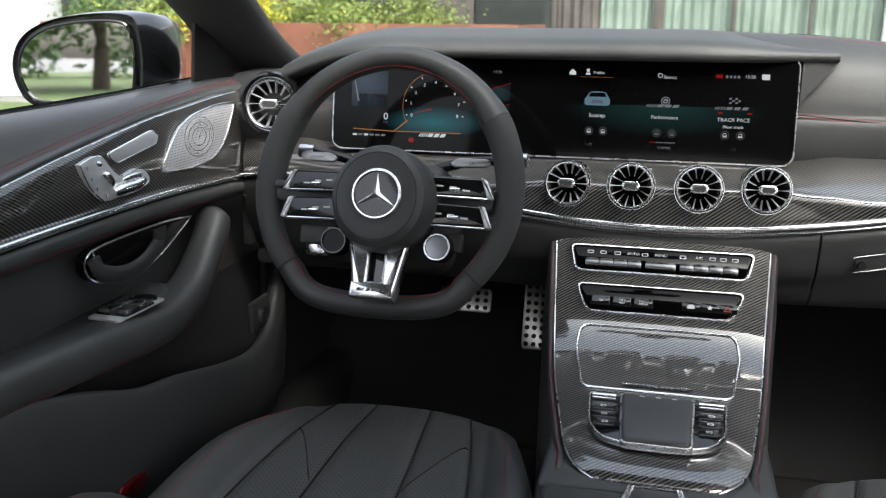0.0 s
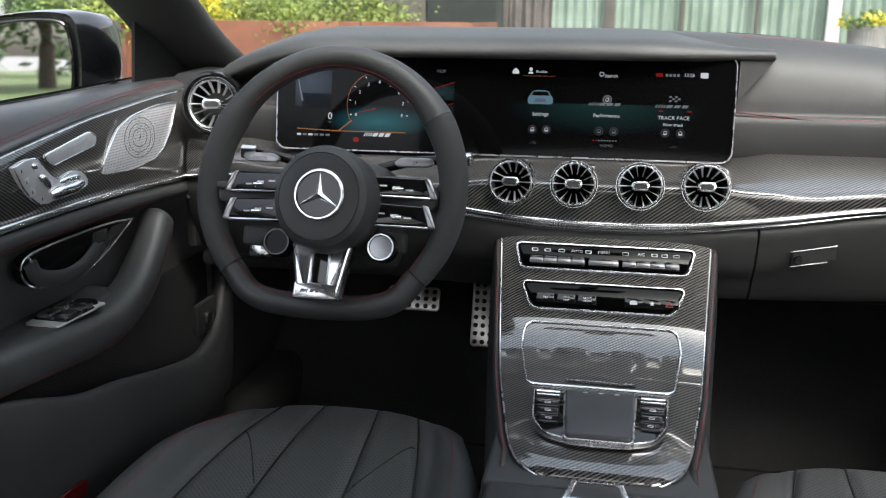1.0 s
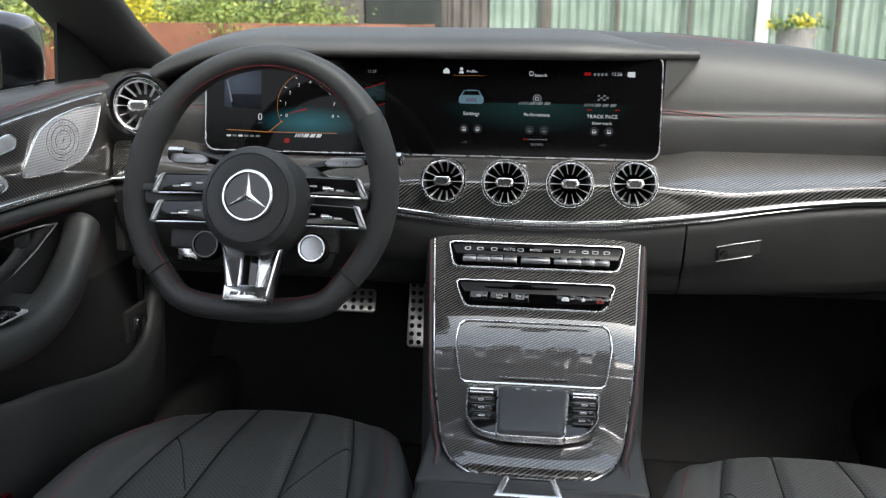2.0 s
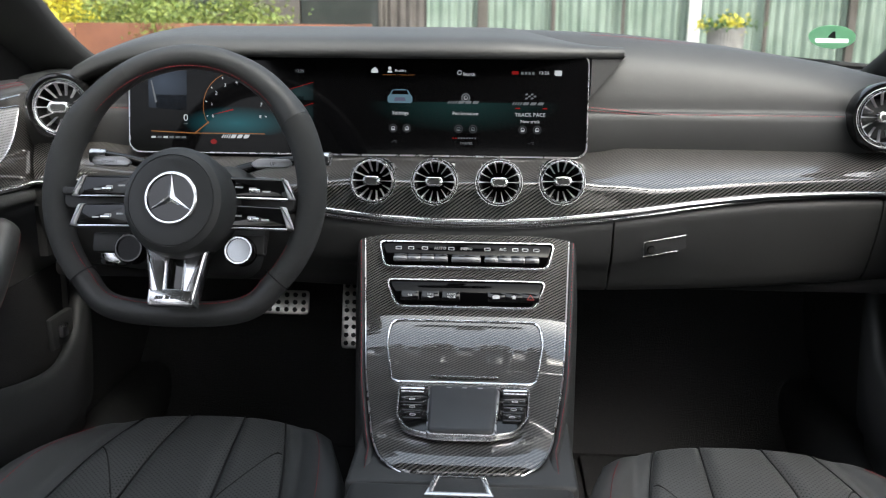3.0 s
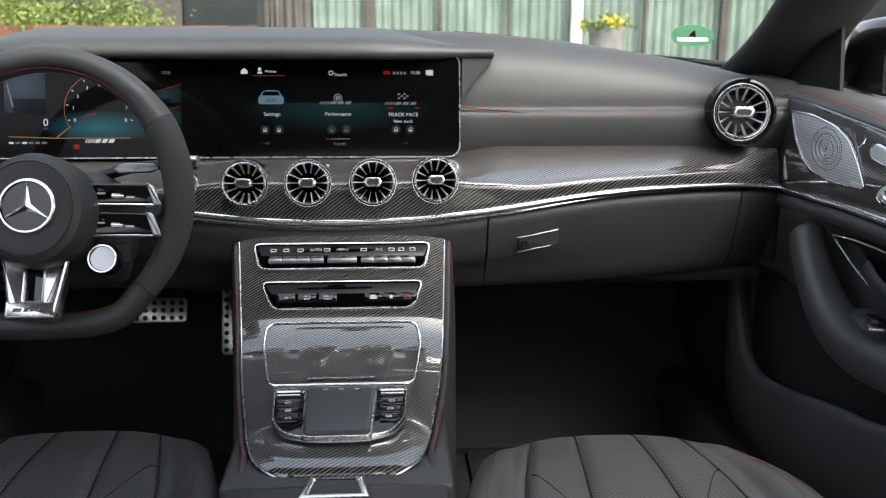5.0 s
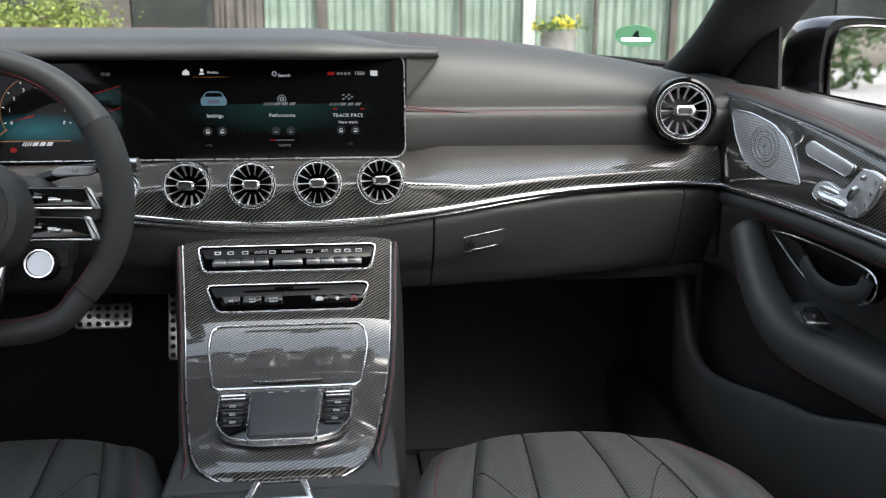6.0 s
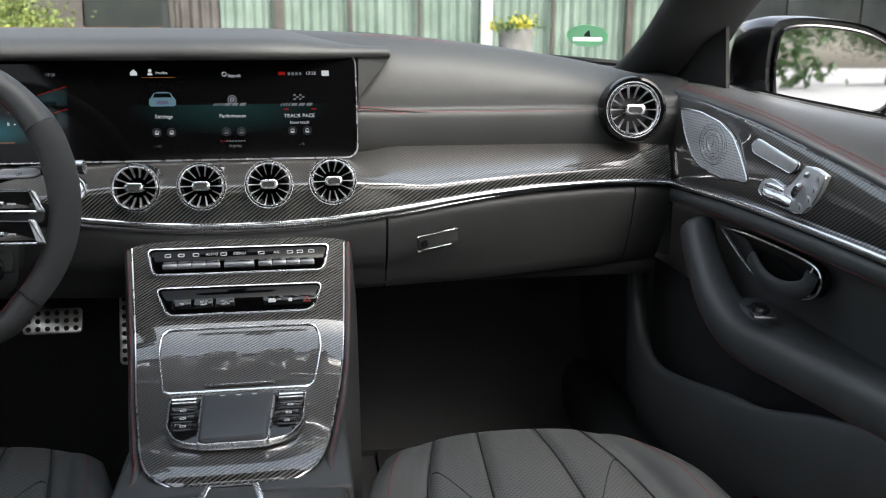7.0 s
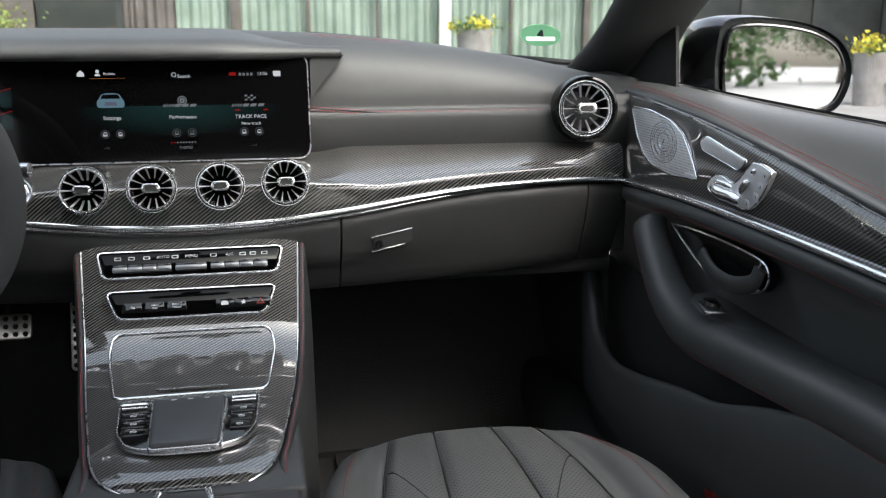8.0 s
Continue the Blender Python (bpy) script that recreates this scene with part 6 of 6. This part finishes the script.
# rusted steel planter with shrubs in front of the car
planter = thing("planter_bed", "long rusted steel raised planter bed", "planter")
px0, px1, py = -7.6, -1.6, 9.6
for k in range(4):
    a, b = px0 + (px1 - px0) * k / 4, px0 + (px1 - px0) * (k + 1) / 4
    part("panel", box(a + 0.006, b - 0.006, py, py + 0.012 + 0.006 * (k % 2), 0, 1.04, 0.003), CORTEN, planter)
part("soil", box(px0, px1, py + 0.03, py + 2.2, 0.0, 0.98), BARK, planter)
part("side", box(px1, px1 + 0.012, py, py + 2.2, 0, 1.035, 0.003), CORTEN, planter)


def shrub(x, y, z, w, h, mat, label, n=60):
    s = thing("shrub", label, "shrub", "planter shrubs")
    cs = [(x + random.gauss(0, w * 0.45), y + random.gauss(0, 0.35), z + abs(random.gauss(0, h * 0.45))) for _ in range(14)]
    stems = bmesh.new()
    for c in cs[:8]:
        tube([(x, y, z), ((x + c[0]) / 2, (y + c[1]) / 2, (z + c[2]) / 2 + 0.1), c], 0.012, 5, bm=stems)
    part("stem", stems, BARK, s)
    leafy("foliage", leaves(cs, n * 4, 0.026, (0.16, 0.16, 0.11)), mat, s)
    return s


for x in np.arange(px0 + 0.3, px1 - 1.3, 0.62):
    q = random.random()
    shrub(float(x), py + 0.7 + random.uniform(-0.3, 0.5), 0.98, random.uniform(0.25, 0.42), random.uniform(0.2, 0.5), LEAF_PALE if q < 0.6 else LEAF, "yellow-green leafy shrub in the planter" if q < 0.6 else "green leafy shrub in the planter")
shrub(-5.1, py + 0.5, 1.0, 0.3, 0.4, YELLOW, "yellow flowering shrub in the planter", 90)

# building with tall green panels
hall = thing("building", "modern building with tall pale green panels and dark mullions", "building")
fy = 15.0
def bay(name, x0, x1, mat, y=fy, z0=0.15, z1=4.2):
    return part(name, box(x0, x1, y, y + 0.08, z0, z1, 0.01), mat, hall)
def curtain(x0, x1, mat, depth=0.05):
    """A pleated drape close behind the glass front."""
    n = max(8, int((x1 - x0) / 0.022))
    line = [(x0 + (x1 - x0) * k / n, fy + 0.12 + depth * (0.6 * math.sin(k * 0.9) + 0.4 * math.sin(k * 0.37 + x0))) for k in range(n + 1)]
    return part("curtain", loft([[(x, y, z) for x, y in line] for z in (0.16, 2.0, 4.2)], thick=0.004), mat, hall, "pleated drape behind the glass", 80)


for k in range(4):
    bay("dark_panel", -7.4 + 1.4 * k, -6.03 + 1.4 * k, DARK_PANE if k % 2 else BROWN_PANE)
curtain(-1.82, -1.12, BROWN_PANE)
curtain(-1.11, 5.76, GREEN_PANE)
for x, w in ((-7.5, 0.1), (-1.9, 0.08), (-0.26, 0.17), (0.95, 0.07), (2.1, 0.05), (4.4, 0.06), (5.74, 0.12), (7.2, 0.1)):
    bay("mullion", x, x + w, MULLION, fy - 0.06)
bay("pillar", 3.17, 3.37, WHITE_WALL, fy - 0.1)
curtain(5.87, 7.2, GREEN_PANE)
for k in range(4):
    bay("dark_panel", 7.3 + 1.45 * k, 8.72 + 1.45 * k, DARK_PANE)
part("plinth", box(-7.5, 13.2, fy - 0.1, fy + 0.4, 0, 0.16, 0.01), WHITE_WALL, hall)
part("fascia", box(-7.5, 13.2, fy - 0.3, fy + 6, 4.2, 4.8, 0.02), WHITE_WALL, hall)
part("back_wall", box(-7.4, 13.1, fy + 0.3, fy + 6, 0, 4.2), BROWN_PANE, hall)
wing = thing("glazed_wing", "side wing with dark glazing and slim mullions", "building")
for k in range(9):
    y0 = 15.0 - k * 2.0
    part("dark_pane", box(13.3, 13.36, y0 - 1.96, y0 - 0.04, 0.3, 5.6, 0.01), DARK_PANE, wing)
    part("mullion", box(13.22, 13.42, y0 - 0.05, y0 + 0.05, 0.0, 6.0, 0.01), MULLION, wing)
part("base", box(13.2, 13.6, -3.0, 15.0, 0, 0.3, 0.02), WHITE_WALL, wing)
part("roof_edge", box(12.9, 20, -3.2, 15.2, 5.9, 6.6, 0.03), WHITE_WALL, wing)
part("rear_wall", box(13.6, 20, -3.0, 15.0, 0, 5.9), BROWN_PANE, wing)
white = thing("white_garden_wall", "plain white rendered wall beside the lawn", "wall")
part("wall", box(-16, -8.2, 10.5, 10.9, 0, 4.2, 0.03), WHITE_WALL, white)
part("coping", box(-16.05, -8.15, 10.45, 10.95, 4.2, 4.3, 0.02), WHITE_WALL, white)


def pot(x, y, h, r, label):
    p = thing("plant_pot", label, "plant pot", "plant pots", m=Matrix.Translation((x, y, 0)))
    ribs = bmesh.new()
    n = 72
    rings = []
    for z, k in ((0, 0.78), (0.02, 0.8), (h * 0.94, 0.99), (h * 0.95, 1.03), (h, 1.03), (h, 0.92), (h * 0.9, 0.9)):
        rings.append([Vector((r * k * (1 + 0.03 * (j % 2) * (z < h * 0.945)) * math.cos(2 * math.pi * j / n), r * k * (1 + 0.03 * (j % 2) * (z < h * 0.945)) * math.sin(2 * math.pi * j / n), z)) for j in range(n)])
    part("pot", loft(rings, ribs, True), POT, p, "ribbed grey pot", 20)
    tagged(leafy("flowers", leaves([(random.gauss(0, r * 0.5), random.gauss(0, r * 0.5), h + abs(random.gauss(0, 0.08))) for _ in range(8)], 40, 0.035, (0.09, 0.09, 0.06)), YELLOW, p), kind="stuff")
    tagged(leafy("foliage", leaves([(random.gauss(0, r * 0.5), random.gauss(0, r * 0.5), h + abs(random.gauss(0, 0.06))) for _ in range(8)], 40, 0.035, (0.1, 0.1, 0.05)), LEAF, p), kind="stuff")


pot(3.22, 12.6, 1.02, 0.25, "ribbed grey pot with yellow flowers by the building")
pot(8.4, 10.8, 0.72, 0.22, "ribbed grey pot with yellow flowers on the paving")


def tree(x, y, h, spread):
    t = thing("tree", "broad leafy tree behind the lawn", "tree", "park trees", m=Matrix.Translation((x, y, 0)))
    wood = bmesh.new()
    tube(smooth([(0, 0, 0), (0.1, 0.05, h * 0.25), (-0.05, 0.1, h * 0.5), (0.1, 0, h * 0.85)], 4), 0.28, 10, bm=wood, radii=[1 - 0.07 * i for i in range(13)])
    cs = []
    for k in range(16):
        q = random.uniform(0, 2 * math.pi)
        z0 = h * random.uniform(0.25, 0.6)
        L = spread * random.uniform(0.35, 1.0)
        tip = Vector((L * math.cos(q), L * math.sin(q), z0 + L * random.uniform(0.25, 0.7)))
        tube([(0, 0, z0), tuple(tip * 0.5 + Vector((0, 0, z0 * 0.5))), tuple(tip)], 0.07, 6, bm=wood, radii=[1, 0.6, 0.25])
        cs += [tip, tip * 0.7 + Vector((0, 0, h * 0.12)), tip * 0.85 + Vector((random.gauss(0, 0.5), random.gauss(0, 0.5), 0.4))]
    part("trunk", wood, BARK, t)
    leafy("crown", leaves(cs, 240, 0.1, (0.6, 0.6, 0.5)), LEAF, t)


for x, y, h, w in ((-9, -24, 7, 3.2), (-14, -27, 8, 3.6), (-20, -24, 7.5, 3.4), (-5, -32, 9, 3.8), (7, -60, 8, 3.5), (13, -55, 7, 3), (-6.5, -27, 7, 3.0), (16, -62, 7, 2.8)):
    tree(x, y, h, w)


# dense belt of woods far behind
woods = leaves([(x + random.gauss(0, 1), -46 + random.gauss(0, 2), random.uniform(0.4, 6.5 + 2.0 * math.sin(x * 0.5) + random.gauss(0, 0.8))) for x in np.arange(-60, 9, 0.35)], 60, 0.3, (0.9, 0.9, 0.6))
woods.materials.append(LEAF)
tagged(new("far_woods", woods), "dense green woods at the edge of the lawn", "woods", kind="stuff")
